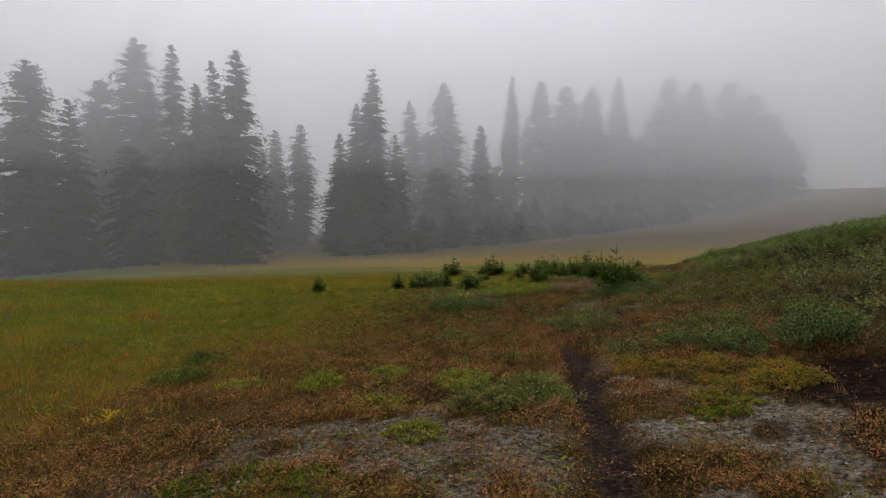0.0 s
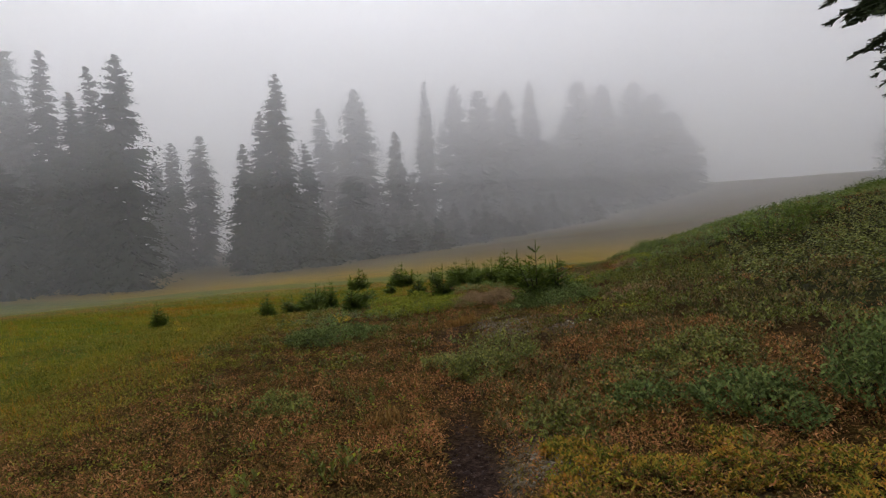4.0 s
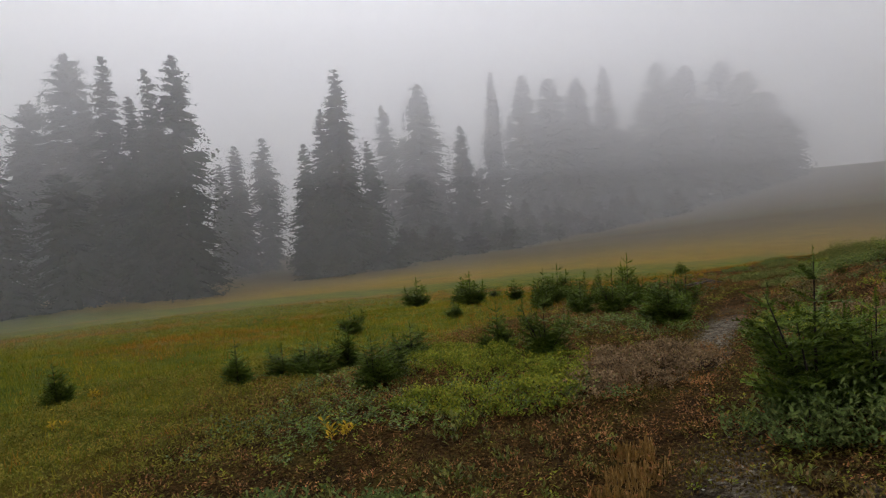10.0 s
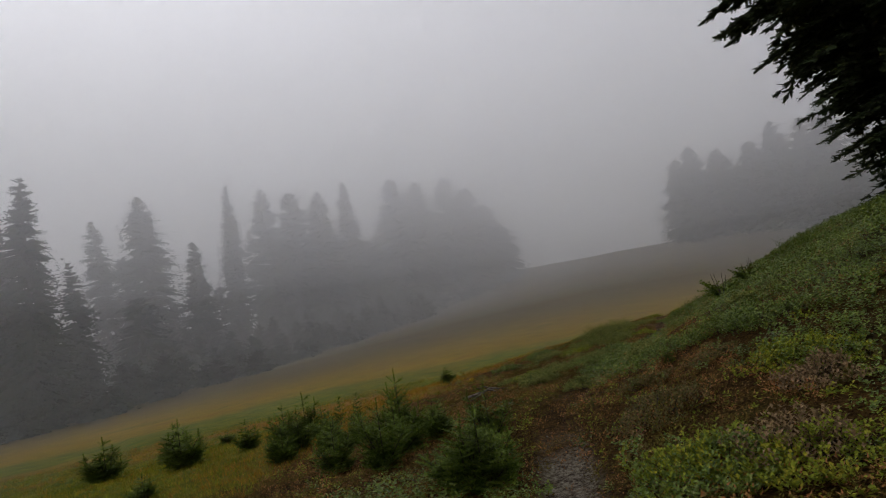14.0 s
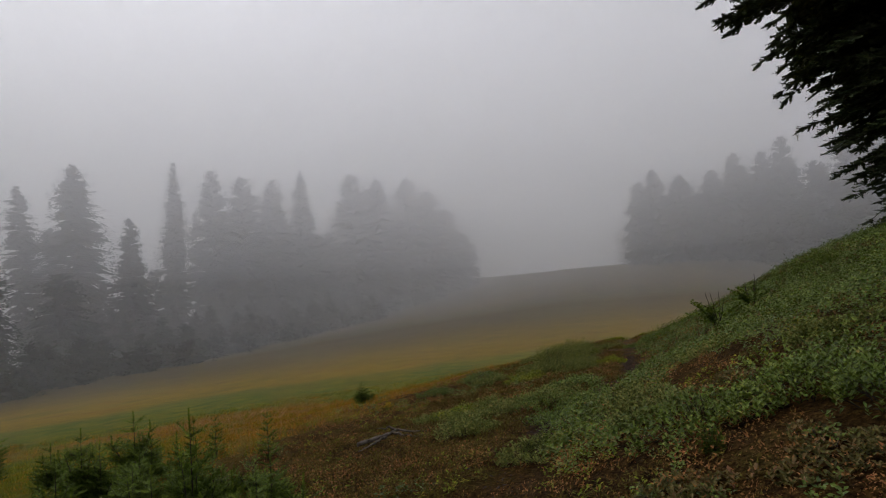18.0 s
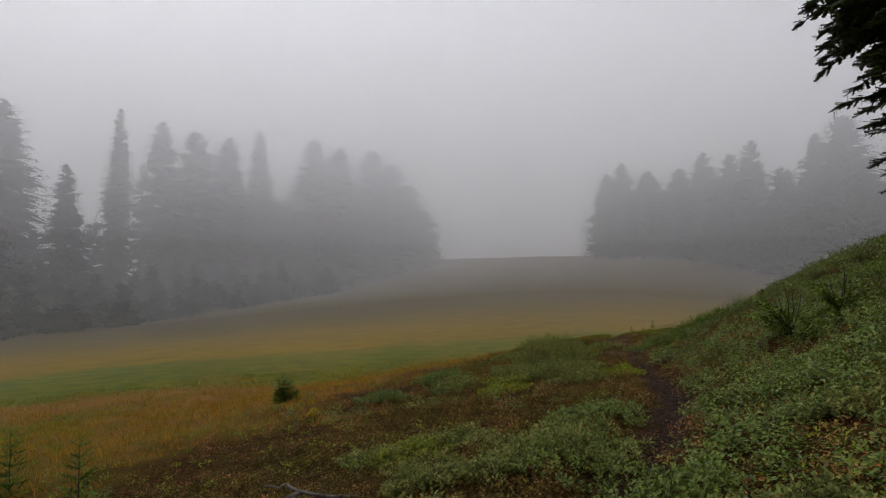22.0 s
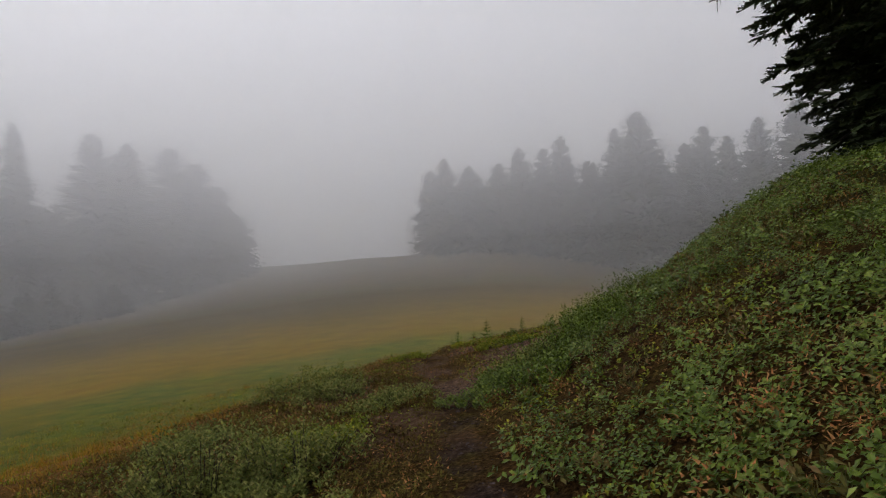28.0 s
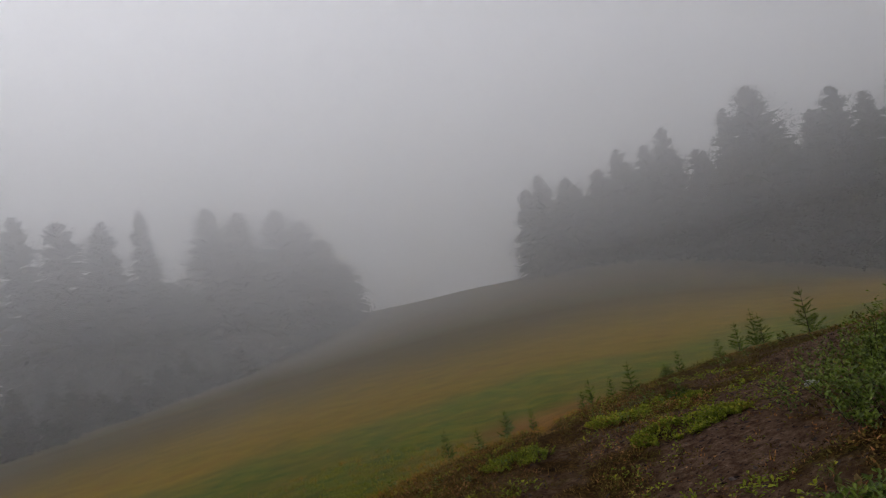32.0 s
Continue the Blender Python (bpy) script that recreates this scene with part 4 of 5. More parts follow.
def saplings():
    rng = random.Random(11)
    kinds = {}
    for k in range(3):
        for slim in (0, 1):
            kinds[k, slim] = sapling_meshes(50 + 7 * k + slim, slim)
    for n, (x, y, height, wide, slim) in enumerate(SAPLINGS):
        stem, needles = kinds[n % 3, slim]
        kind = "slender" if slim else "bushy"
        size = "waist-high" if height > 0.85 else "knee-high" if height > 0.45 else "tiny"
        ob = tagged(new("young_fir"), f"{size} {kind} dark green young fir in the heath", "sapling", "young firs beside the trail")
        ob.location = (x, y, float(terrain(x, y)) - 0.02)
        ob.rotation_euler = (0, 0, rng.uniform(0, 6.28))
        ob.scale = (height * wide * (1.0 if slim else 1.2), height * wide * (1.0 if slim else 1.2), height)
        part("stem", stem, ob)
        part("needles", needles, ob)


def twiggy_shrub(x, y, tall, seed):
    """A sprawling dark shrub: crooked branches, needles on their lower part, bare grey tips."""
    rng = np.random.default_rng(seed)
    ob = tagged(new("twiggy_shrub"), "dark sprawling shrub with bare twigs on the leafy bank", "shrub")
    ob.location = (x, y, float(terrain(x, y)) - 0.03)
    proto = twig(rng, 4, 0.26)
    where, way, size = [], [], []
    for k in range(13):
        az = 2 * math.pi * k / 13 + rng.normal(0, 0.3)
        bare = k % 4 == 0
        lean = 0.25 if bare else rng.uniform(0.5, 1.3)
        long = tall * (rng.uniform(1.05, 1.35) if bare else rng.uniform(0.75, 1.05))
        q = np.linspace(0, 1, 8)
        way0 = np.array([math.cos(az) * lean, math.sin(az) * lean, 1.0])
        way0 /= np.linalg.norm(way0)
        pts = q[:, None] * long * way0 + np.cumsum(rng.normal(0, 0.022, (8, 3)), 0) * tall
        pts[0] = 0
        part("branch", mesh_of("branch", *tube(pts, 0.012 * (1 - 0.85 * q) + 0.002, 5), BARK, True), ob)
        for j in range(2 if bare else 16):
            t = rng.uniform(0.2, 0.5 if bare else 1.0)
            where.append([np.interp(t, q, pts[:, i]) for i in range(3)])
            a2 = az + rng.normal(0, 1.1)
            way.append([math.cos(a2), math.sin(a2), rng.uniform(-0.1, 0.8)])
            size.append(tall * rng.uniform(0.22, 0.42))
    part("needles", mesh_of("needles", *placed(proto, np.array(where), np.array(way), np.array(size), rng.normal(0, 0.5, len(size))), SAPLING), ob)


# ---------------------------------------------------------------- low plants
def leafy_shoots(rng, roots, leans, heights, per, length, width, upright=0.0):
    """Upright shoots with leaves set spirally along their upper part, as triangles."""
    n = len(roots)
    up = np.stack([leans[:, 0], leans[:, 1], np.ones(n)], -1) * heights[:, None]
    j = np.arange(per)
    s = np.clip(1.0 - 0.6 * (1 - (j[None, :] + rng.uniform(-0.4, 0.4, (n, per))) / (per - 1)) ** 1.4, 0.1, 1.02)
    p = roots[:, None] + up[:, None] * s[..., None]
    az = rng.uniform(0, 6.28, (n, 1)) + 2.4 * j[None, :] + rng.normal(0, 0.3, (n, per))
    rise = rng.uniform(-0.15, 0.55, (n, per)) + 0.2 * s + upright
    d = np.stack([np.cos(az), np.sin(az), rise], -1)
    d /= np.linalg.norm(d, axis=-1)[..., None]
    c = np.stack([-np.sin(az), np.cos(az), rng.normal(0, 0.3, (n, per))], -1)
    ll = (length * rng.uniform(0.65, 1.2, (n, per)) * (1.15 - 0.2 * s))[..., None]
    w = (width * rng.uniform(0.75, 1.25, (n, per)))[..., None]
    lift = np.array([0, 0, 0.12]) * ll
    v = np.stack([p, p + d * ll * 0.55 + c * w / 2 + lift, p + d * ll, p + d * ll * 0.55 - c * w / 2 + lift], 2).reshape(-1, 3)
    k = np.arange(n * per)[:, None] * 4
    return v, np.concatenate([k + np.array([[0, 1, 2]]), k + np.array([[0, 2, 3]])])


def leaf_tuft(rng, shoots, per, spread_, tall, length, width, upright=0.0):
    """A tuft of leafy shoots that lean out from one root."""
    a, q = rng.uniform(0, 2 * np.pi, shoots), np.sqrt(rng.random(shoots))
    out = np.stack([np.cos(a) * q, np.sin(a) * q], -1)
    h = tall * rng.uniform(0.55, 1.1, shoots)
    roots = np.concatenate([out * spread_ * 0.35, np.full((shoots, 1), -0.02)], 1)
    return leafy_shoots(rng, roots, out * (spread_ / tall) * 0.8, h, per, length, width, upright)


def blade_tuft(rng, blades, spread_, tall, width):
    v, f = [], []
    for n in range(blades):
        az, r = rng.uniform(0, 2 * np.pi), spread_ * math.sqrt(rng.random())
        p = np.array([r * math.cos(az), r * math.sin(az), -0.02])
        a2 = rng.uniform(0, 2 * np.pi)
        c = np.array([-math.sin(a2), math.cos(a2), 0]) * width / 2
        h = tall * rng.uniform(0.5, 1.15)
        tip = p + np.array([math.cos(a2), math.sin(a2), 0]) * h * rng.uniform(0.15, 0.7) + np.array([0, 0, h])
        at = len(v)
        v += [p - c, p + c, tip]
        f += [(at, at + 1, at + 2)]
    return np.array(v), np.array(f)


def sprig_tuft(rng, leaves, spread_, tall, length, width):
    """Small pointed leaves, one triangle each."""
    v, f = [], []
    for n in range(leaves):
        az, r = rng.uniform(0, 2 * np.pi), spread_ * math.sqrt(rng.random())
        d = np.array([math.cos(az), math.sin(az), rng.uniform(-0.1, 1.2)])
        d /= np.linalg.norm(d)
        c = np.array([-math.sin(az), math.cos(az), rng.normal(0, 0.4)]) * width / 2
        p = np.array([r * math.cos(az + rng.normal(0, 1)), r * math.sin(az + rng.normal(0, 1)), tall * rng.random()])
        at = len(v)
        v += [p - c, p + c, p + d * length * rng.uniform(0.6, 1.3)]
        f += [(at, at + 1, at + 2)]
    return np.array(v), np.array(f)


def scatter(name, protos, x, y, scale, mat, label, category, rng, sink=0.0, tilt=0.22, hug=0.9):
    z = terrain(x, y) - sink
    pieces, pick = [], rng.integers(0, len(protos), len(x))
    for k, proto in enumerate(protos):
        s = pick == k
        if s.any():
            n = int(s.sum())
            e = 0.25
            gx = (terrain(x[s] + e, y[s]) - terrain(x[s] - e, y[s])) / (2 * e)
            gy = (terrain(x[s], y[s] + e) - terrain(x[s], y[s] - e)) / (2 * e)
            lx, ly = -hug * gx + rng.normal(0, tilt, n), -hug * gy + rng.normal(0, tilt, n)
            pieces.append(spread(proto, np.stack([x[s], y[s], z[s]], -1), scale[s], rng.uniform(0, 6.28, n), np.arctan(np.hypot(lx, ly)), np.arctan2(ly, lx)))
    tagged(new(name, mesh_of(name, *joined(pieces), mat)), label, category, kind="stuff")


def sown(rng, count, x0, x1, y0, y1):
    x, y = rng.uniform(x0, x1, count), rng.uniform(y0, y1, count)
    return x, y, beside(x, y)


def planted(rng, gap, x0, x1, y0, y1):
    """Places about one gap apart, never quite in rows."""
    gx, gy = np.meshgrid(np.arange(x0, x1, gap), np.arange(y0, y1, gap))
    x = gx.ravel() + rng.uniform(-0.45, 0.45, gx.size) * gap
    y = gy.ravel() + rng.uniform(-0.45, 0.45, gx.size) * gap
    return x, y, beside(x, y)


def beside_trail(rng, count, y0, y1, d0, d1):
    """Random places along the trail between two distances from it."""
    t = np.array([p for p in TRAIL], float)
    y = rng.uniform(y0, y1, count)
    x = np.interp(y, t[:, 1], t[:, 0])
    slope = np.interp(y + 0.5, t[:, 1], t[:, 0]) - np.interp(y - 0.5, t[:, 1], t[:, 0])
    long = np.hypot(1, slope)
    keep = rng.random(count) < long / 2.2
    x, y, slope, long = x[keep], y[keep], slope[keep], long[keep]
    off = rng.uniform(d0, d1, len(x))
    x, y = x + off / long, y - off * slope / long
    return x, y, beside(x, y)


def clump(name, x, y, wide, tall, leaves, mat, label, category, seed, length=0.06, width=0.034):
    """A low leafy plant with a ragged outline: upright leafy shoots gathered in tufts."""
    rng = np.random.default_rng(seed)
    ob = tagged(new(name), label, category)
    z0 = float(terrain(x, y))
    ob.location = (x, y, z0)
    tops = int(leaves * (0.8 + 1.5 * tall)) // 7
    a, r = rng.uniform(0, 2 * np.pi, tops), np.sqrt(rng.random(tops))
    edge = 0.45 + 0.95 * vnoise(np.cos(a) * 1.6, np.sin(a) * 1.6 + seed * 3.7, 1.0, 5)
    px, py = r * edge * wide / 2 * np.cos(a), r * edge * wide / 2 * np.sin(a)
    # shoots gather in tufts with bare gaps between
    gather = vnoise(x + px, y + py, 0.16, seed + 3)
    keep = gather + 0.5 * rng.random(tops) > 0.47
    px, py, r, a, gather, tops = px[keep], py[keep], r[keep], a[keep], gather[keep], int(keep.sum())
    low = terrain(x + px, y + py) - z0
    rise = tall * (1.1 - 0.55 * r ** 2.5) * rng.uniform(0.65, 1.05, tops) * (0.5 + 0.75 * vnoise(x + px, y + py, 0.24, seed + 4))
    roots = np.stack([px, py, low - 0.02], -1)
    leans = np.stack([np.cos(a) * r, np.sin(a) * r], -1) * 0.45 + rng.normal(0, 0.22, (tops, 2))
    top = roots + np.stack([leans[:, 0], leans[:, 1], np.ones(tops)], -1) * rise[:, None]
    part("leaves", mesh_of("leaves", *leafy_shoots(rng, roots, leans, rise, 7, length * 1.35, width * 1.2, 0.35), mat), ob)
    stems = []
    for q in top[:: max(1, tops // 40)]:
        foot = np.array([q[0] * 0.6, q[1] * 0.6, float(terrain(x + q[0] * 0.6, y + q[1] * 0.6)) - z0 - 0.02])
        stems.append(tube([foot, (foot + q) / 2 + rng.normal(0, 0.01, 3), foot + (q - foot) * 0.85], [0.004, 0.003, 0.002], 4))
    tagged(part("stem_tangle", mesh_of("stem_tangle", *joined(stems), BARK, True), ob), kind="stuff")
    return ob


def blade_patch(name, x, y, wide, tall, blades, mat, label, category, seed):
    """An uneven patch of short upright shoots."""
    rng = np.random.default_rng(seed)
    ob = tagged(new(name), label, category)
    ob.location = (x, y, float(terrain(x, y)))
    px, py = rng.uniform(-wide, wide, blades * 3), rng.uniform(-wide, wide, blades * 3) * 0.8
    dense = fbm(px + x, py + y, 0.35, seed) - 0.55 * (np.hypot(px, py * 1.25) / wide) ** 2
    keep = np.argsort(-dense - 0.12 * rng.random(len(px)))[:blades]
    px, py = px[keep] * 0.62, py[keep] * 0.62
    pz = terrain(x + px, y + py) - ob.location[2] - 0.01
    a, h = rng.uniform(0, 2 * np.pi, blades), tall * rng.uniform(0.4, 1.2, blades) * (0.6 + 0.7 * vnoise(px + x, py + y, 0.12, seed + 1))
    foot = np.stack([px, py, pz], -1)
    across = np.stack([-np.sin(a), np.cos(a), np.zeros(blades)], -1) * 0.007
    lean = np.stack([np.cos(a), np.sin(a), np.zeros(blades)], -1) * (h * rng.uniform(0.05, 0.5, blades))[:, None]
    tip = foot + lean + np.array([0, 0, 1.0]) * h[:, None]
    v = np.stack([foot - across, foot + across, tip + across * 0.5, tip - across * 0.5], 1).reshape(-1, 3)
    part("foliage", mesh_of("foliage", v, np.arange(blades * 4).reshape(-1, 4), mat), ob)
    return ob


def low_plants():
    rng = np.random.default_rng(17)
    leafy = [leaf_tuft(rng, 9, 6, 0.14, 0.14, 0.036, 0.02) for _ in range(8)]
    sparse = [leaf_tuft(rng, 8, 4, 0.18, 0.14, 0.05, 0.028) for _ in range(6)]
    tufted = [leaf_tuft(rng, 7, 5, 0.09, 0.13, 0.05, 0.021, 0.8) for _ in range(8)]
    small = [leaf_tuft(rng, 3, 4, 0.07, 0.06, 0.034, 0.016) for _ in range(5)]
    heath = [sprig_tuft(rng, 24, 0.1, 0.08, 0.024, 0.01) for _ in range(8)]
    grass = [blade_tuft(rng, 16, 0.14, 0.16, 0.011) for _ in range(4)]

    # leafy carpet on the bank, thinning into the distance
    beds = []
    for gap, d0, d1, y0, y1 in ((0.142, 0.2, 4.4, 3, 21), (0.118, 0.2, 4.4, 21, 33), (0.25, 4.4, 8.0, 2, 33), (0.42, 8.0, 20.0, 2, 33), (0.2, -8.0, 0.2, 4, 40)):
        x, y, d = planted(rng, gap, -8, 34, y0, y1)
        keep = (d >= d0) & (d < d1)
        beds.append((x[keep], y[keep], d[keep]))
    x, y, d = (np.concatenate(q) for q in zip(*beds))
    n = fbm(x, y, 1.6, 71)
    patchy = step(10, 13, y) * (1 - step(20.3, 21.9, y - 0.5 * d)) * (1 - step(1.8, 3.2, d))
    bank = step(0.3, 0.7, d + 0.6 * (vnoise(x, y, 0.8, 74) - 0.5)) * (0.06 + 0.94 * step(6.5, 9.0, y + 0.35 * d)) * np.where(patchy > rng.random(len(x)), 0.95 * step(0.52, 0.58, fbm(x, y, 1.3, 76)), 0.7 + 0.3 * step(0.26, 0.46, n)) * (1 - 0.88 * step(27.8, 29.4, y)) * (1 - 0.85 * peat_mask(x, y, d)) * (1 - 0.6 * (1 - step(0.8, 1.5, np.hypot(x - 16.9, y - 27.0)))) * (1 - 0.7 * grit_mask(x, y, d))
    spots = (d < 0.3) * (np.abs(d) > 0.25) * step(0.54, 0.62, fbm(x, y, 1.9, 72)) * (1 - meadow_mask(x, y, d)) * 0.9 * step(6, 11, y) * (1 - 0.8 * step(20, 22, y)) * (1 - 0.75 * step(7, 9, y) * (1 - step(14, 15.5, y)))
    spur = (1 - step(1.5, 2.2, np.abs(beside(x, y, WORN)) + 0.8 * (fbm(x, y, 1.1, 49) - 0.5))) * step(28.6, 29.2, y)
    bank = bank * (0.14 + 0.86 * step(0.75, 1.45, np.hypot((x - 7.35) / 1.15, (y - 19.3) / 1.05) + 0.5 * (fbm(x, y, 0.6, 73) - 0.5)))
    bank = bank * (0.5 + 0.5 * step(0.34, 0.47, fbm(x, y, 0.5, 78)))
    keep = rng.random(len(x)) < np.maximum(bank, spots) * (1 - 0.93 * spur)
    x, y, d = x[keep], y[keep], d[keep]
    scale = rng.uniform(0.7, 1.2, len(x)) * np.where(d < 4.4, 0.68 + 0.75 * vnoise(x, y, 0.42, 70), 1.0) * np.where(d > 8.0, 2.1, np.where(d > 4.4, 1.35, 1.0))
    russet = (rng.random(len(x)) < (0.3 + 0.6 * step(0.36, 0.54, fbm(x, y, 1.4, 75))) * (1 - 0.92 * step(11, 16, y) + 0.2 * step(22, 26, y)) * (d < 6)) & (d > 0)
    near = ~russet & (d < 4.4)
    early = y + 3 * (fbm(x, y, 2.0, 79) - 0.5) < 15 + 0.3 * d
    scatter("olive_carpet", tufted, x[near & early], y[near & early], scale[near & early], OLIVE, "olive-green tufts of small leaves, some tinged brown", "ground cover", rng)
    near = near & ~early
    scatter("leafy_carpet", leafy, x[near], y[near], scale[near], LEAF, "dense carpet of small green leaves on the bank, some turning red", "ground cover", rng)
    near = ~russet & (d >= 4.4)
    scatter("upper_leafy_carpet", sparse, x[near & ~early], y[near & ~early], scale[near & ~early], LEAF, "green leaves covering the top of the bank", "ground cover", rng)
    scatter("upper_olive_carpet", sparse, x[near & early], y[near & early], scale[near & early], OLIVE, "olive-green leaves covering the top of the bank", "ground cover", rng)
    scatter("russet_carpet", tufted, x[russet], y[russet], scale[russet] * 0.9, RUSSET, "low leaves turning russet and pink on the bank", "ground cover", rng)

    # brown heath on both sides of the trail
    xs = [beside_trail(rng, 44000, 1.0, 10, -5.5, 3.0), beside_trail(rng, 15000, 10.0, 22, -5.5, 2.0), beside_trail(rng, 12000, 22.0, 36, -5.5, 2.0), beside_trail(rng, 9000, 1.0, 40, -9.0, -5.5), beside_trail(rng, 9000, 1.0, 34, 2.5, 12.0)]
    x, y, d = (np.concatenate(a) for a in zip(*xs))
    clear = np.maximum(step(0.16, 0.3, np.abs(d)), 0.8 * step(7.5, 9.5, y) * (1 - step(20, 22, y)))
    p = np.maximum(clear, 0.04) * (1 - 0.8 * meadow_mask(x, y, d)) * (0.35 + 0.65 * step(0.3, 0.55, fbm(x, y, 1.2, 81))) * (1 - 0.85 * grit_mask(x, y, d)) * (1 - (0.93 - 0.45 * (y < 4.6) * (d > 0)) * peat_mask(x, y, d)) * (1 - 0.85 * worn_mask(x, y))
    keep = rng.random(len(x)) < p
    x, y = x[keep], y[keep]
    scatter("brown_heath", heath, x, y, rng.uniform(0.6, 1.2, len(x)) * (0.65 + 0.8 * vnoise(x, y, 0.3, 82)), HEATH, "low brown and russet heath growing over dark soil", "ground cover", rng)

    # the fine brown-green carpet of the bench further on
    x, y, d = (np.concatenate(q) for q in zip(beside_trail(rng, 25000, 20.5, 31.5, -4.2, 0.2), beside_trail(rng, 13000, 28.0, 36.0, -2.5, 5.0), beside_trail(rng, 26000, 7.5, 20.5, -5.0, 1.6), beside_trail(rng, 17000, 1.0, 7.5, -5.5, 2.5)))
    keep = rng.random(len(x)) < (np.abs(d) > 0.2) * (1 - 0.8 * meadow_mask(x, y, d)) * (1 - 0.8 * worn_mask(x, y)) * (0.4 + 0.6 * step(0.3, 0.5, fbm(x, y, 0.5, 83))) * (1 - (y < 7.5) * np.maximum(0.9 * grit_mask(x, y, d), 0.97 * peat_mask(x, y, d)))
    x, y = x[keep], y[keep]
    scatter("mossy_carpet", [sprig_tuft(rng, 14, 0.1, 0.045, 0.026, 0.013) for _ in range(4)], x, y, rng.uniform(0.7, 1.3, len(x)), CARPET, "fine crisp carpet of brown and olive moss", "ground cover", rng)

    # dry wisps standing out of the heath
    x, y, d = beside_trail(rng, 5200, 1.0, 9.5, -5.0, 3.2)
    keep = rng.random(len(x)) < (np.abs(d) > 0.22) * step(0.42, 0.58, fbm(x, y, 0.8, 84)) * (1 - 0.7 * peat_mask(x, y, d))
    x, y = x[keep], y[keep]
    scatter("straw_wisps", [blade_tuft(rng, 9, 0.06, 0.1, 0.005) for _ in range(5)], x, y, rng.uniform(0.6, 1.2, len(x)), STRAW, "thin dry wisps of pinkish straw over heath and grit", "grass", rng)

    # olive turf where heath and meadow mingle
    x, y, d = sown(rng, 30000, -8, 4, 6.5, 23)
    off = -beside(x, y, BROW) + 1.6 * (fbm(x, y, 1.1, 85) - 0.5)
    keep = rng.random(len(x)) < step(-2.2, -0.6, off) * (1 - step(2.0, 4.5, off)) * step(6.5, 10, y) * (1 - step(19, 23, y)) * (0.3 + 0.7 * step(0.36, 0.52, fbm(x, y, 0.7, 86)))
    x, y = x[keep], y[keep]
    scatter("olive_turf", [sprig_tuft(rng, 16, 0.1, 0.07, 0.034, 0.013) for _ in range(5)], x, y, rng.uniform(0.7, 1.3, len(x)), TURF, "olive and yellow-green mossy turf at the meadow's edge", "ground cover", rng)

    # creeping green between the heath
    x, y, d = beside_trail(rng, 30000, 1.0, 38, -7.0, 3.0)
    p = (np.abs(d) > 0.3) * step(0.46, 0.6, fbm(x, y, 1.1, 91)) * (1 - 0.8 * grit_mask(x, y, d)) * (1 - 0.95 * peat_mask(x, y, d))
    keep = rng.random(len(x)) < p
    x, y = x[keep], y[keep]
    scatter("creeping_plants", small, x, y, rng.uniform(0.7, 1.5, len(x)), LIME, "creeping yellow-green leaves among the heath", "ground cover", rng)

    # short dry grass over the spur's shoulder
    x, y, d = sown(rng, 9000, 15.5, 30, 29.3, 40)
    keep = rng.random(len(x)) < (0.15 + 0.7 * step(0.42, 0.58, fbm(x, y, 1.1, 57))) * (1 - 0.9 * worn_mask(x, y)) * (beside(x, y, BROW) > -1.5) * (np.abs(beside(x, y, WORN)) > 0.5)
    x, y = x[keep], y[keep]
    scatter("spur_grass", [blade_tuft(rng, 12, 0.1, 0.07, 0.006) for _ in range(4)], x, y, rng.uniform(0.6, 1.2, len(x)), STRAW, "short tawny grass on the spur's brown shoulder", "grass", rng)

    # meadow grass, tawny and green
    x, y, d = sown(rng, 48000, -22, 26, 0, 46)
    m, g = meadow_mask(x, y, d), green_mask(x, y, d)
    far = np.hypot(x - 3, y - 8)
    r = rng.random(len(x))
    keep = r < m * (1 - step(18, 34, far) * 0.5)
    x, y, g = x[keep], y[keep], g[keep]
    green = rng.random(len(x)) < 0.15 + 0.8 * g
    s = rng.uniform(0.6, 1.2, len(x))
    scatter("tawny_grass", grass, x[~green], y[~green], s[~green], GRASS, "tawny and orange autumn grass of the meadow", "grass", rng)
    scatter("green_grass", grass, x[green], y[green], s[green] * 0.9, GREENGRASS, "green grass and herbs in bands across the meadow", "grass", rng)


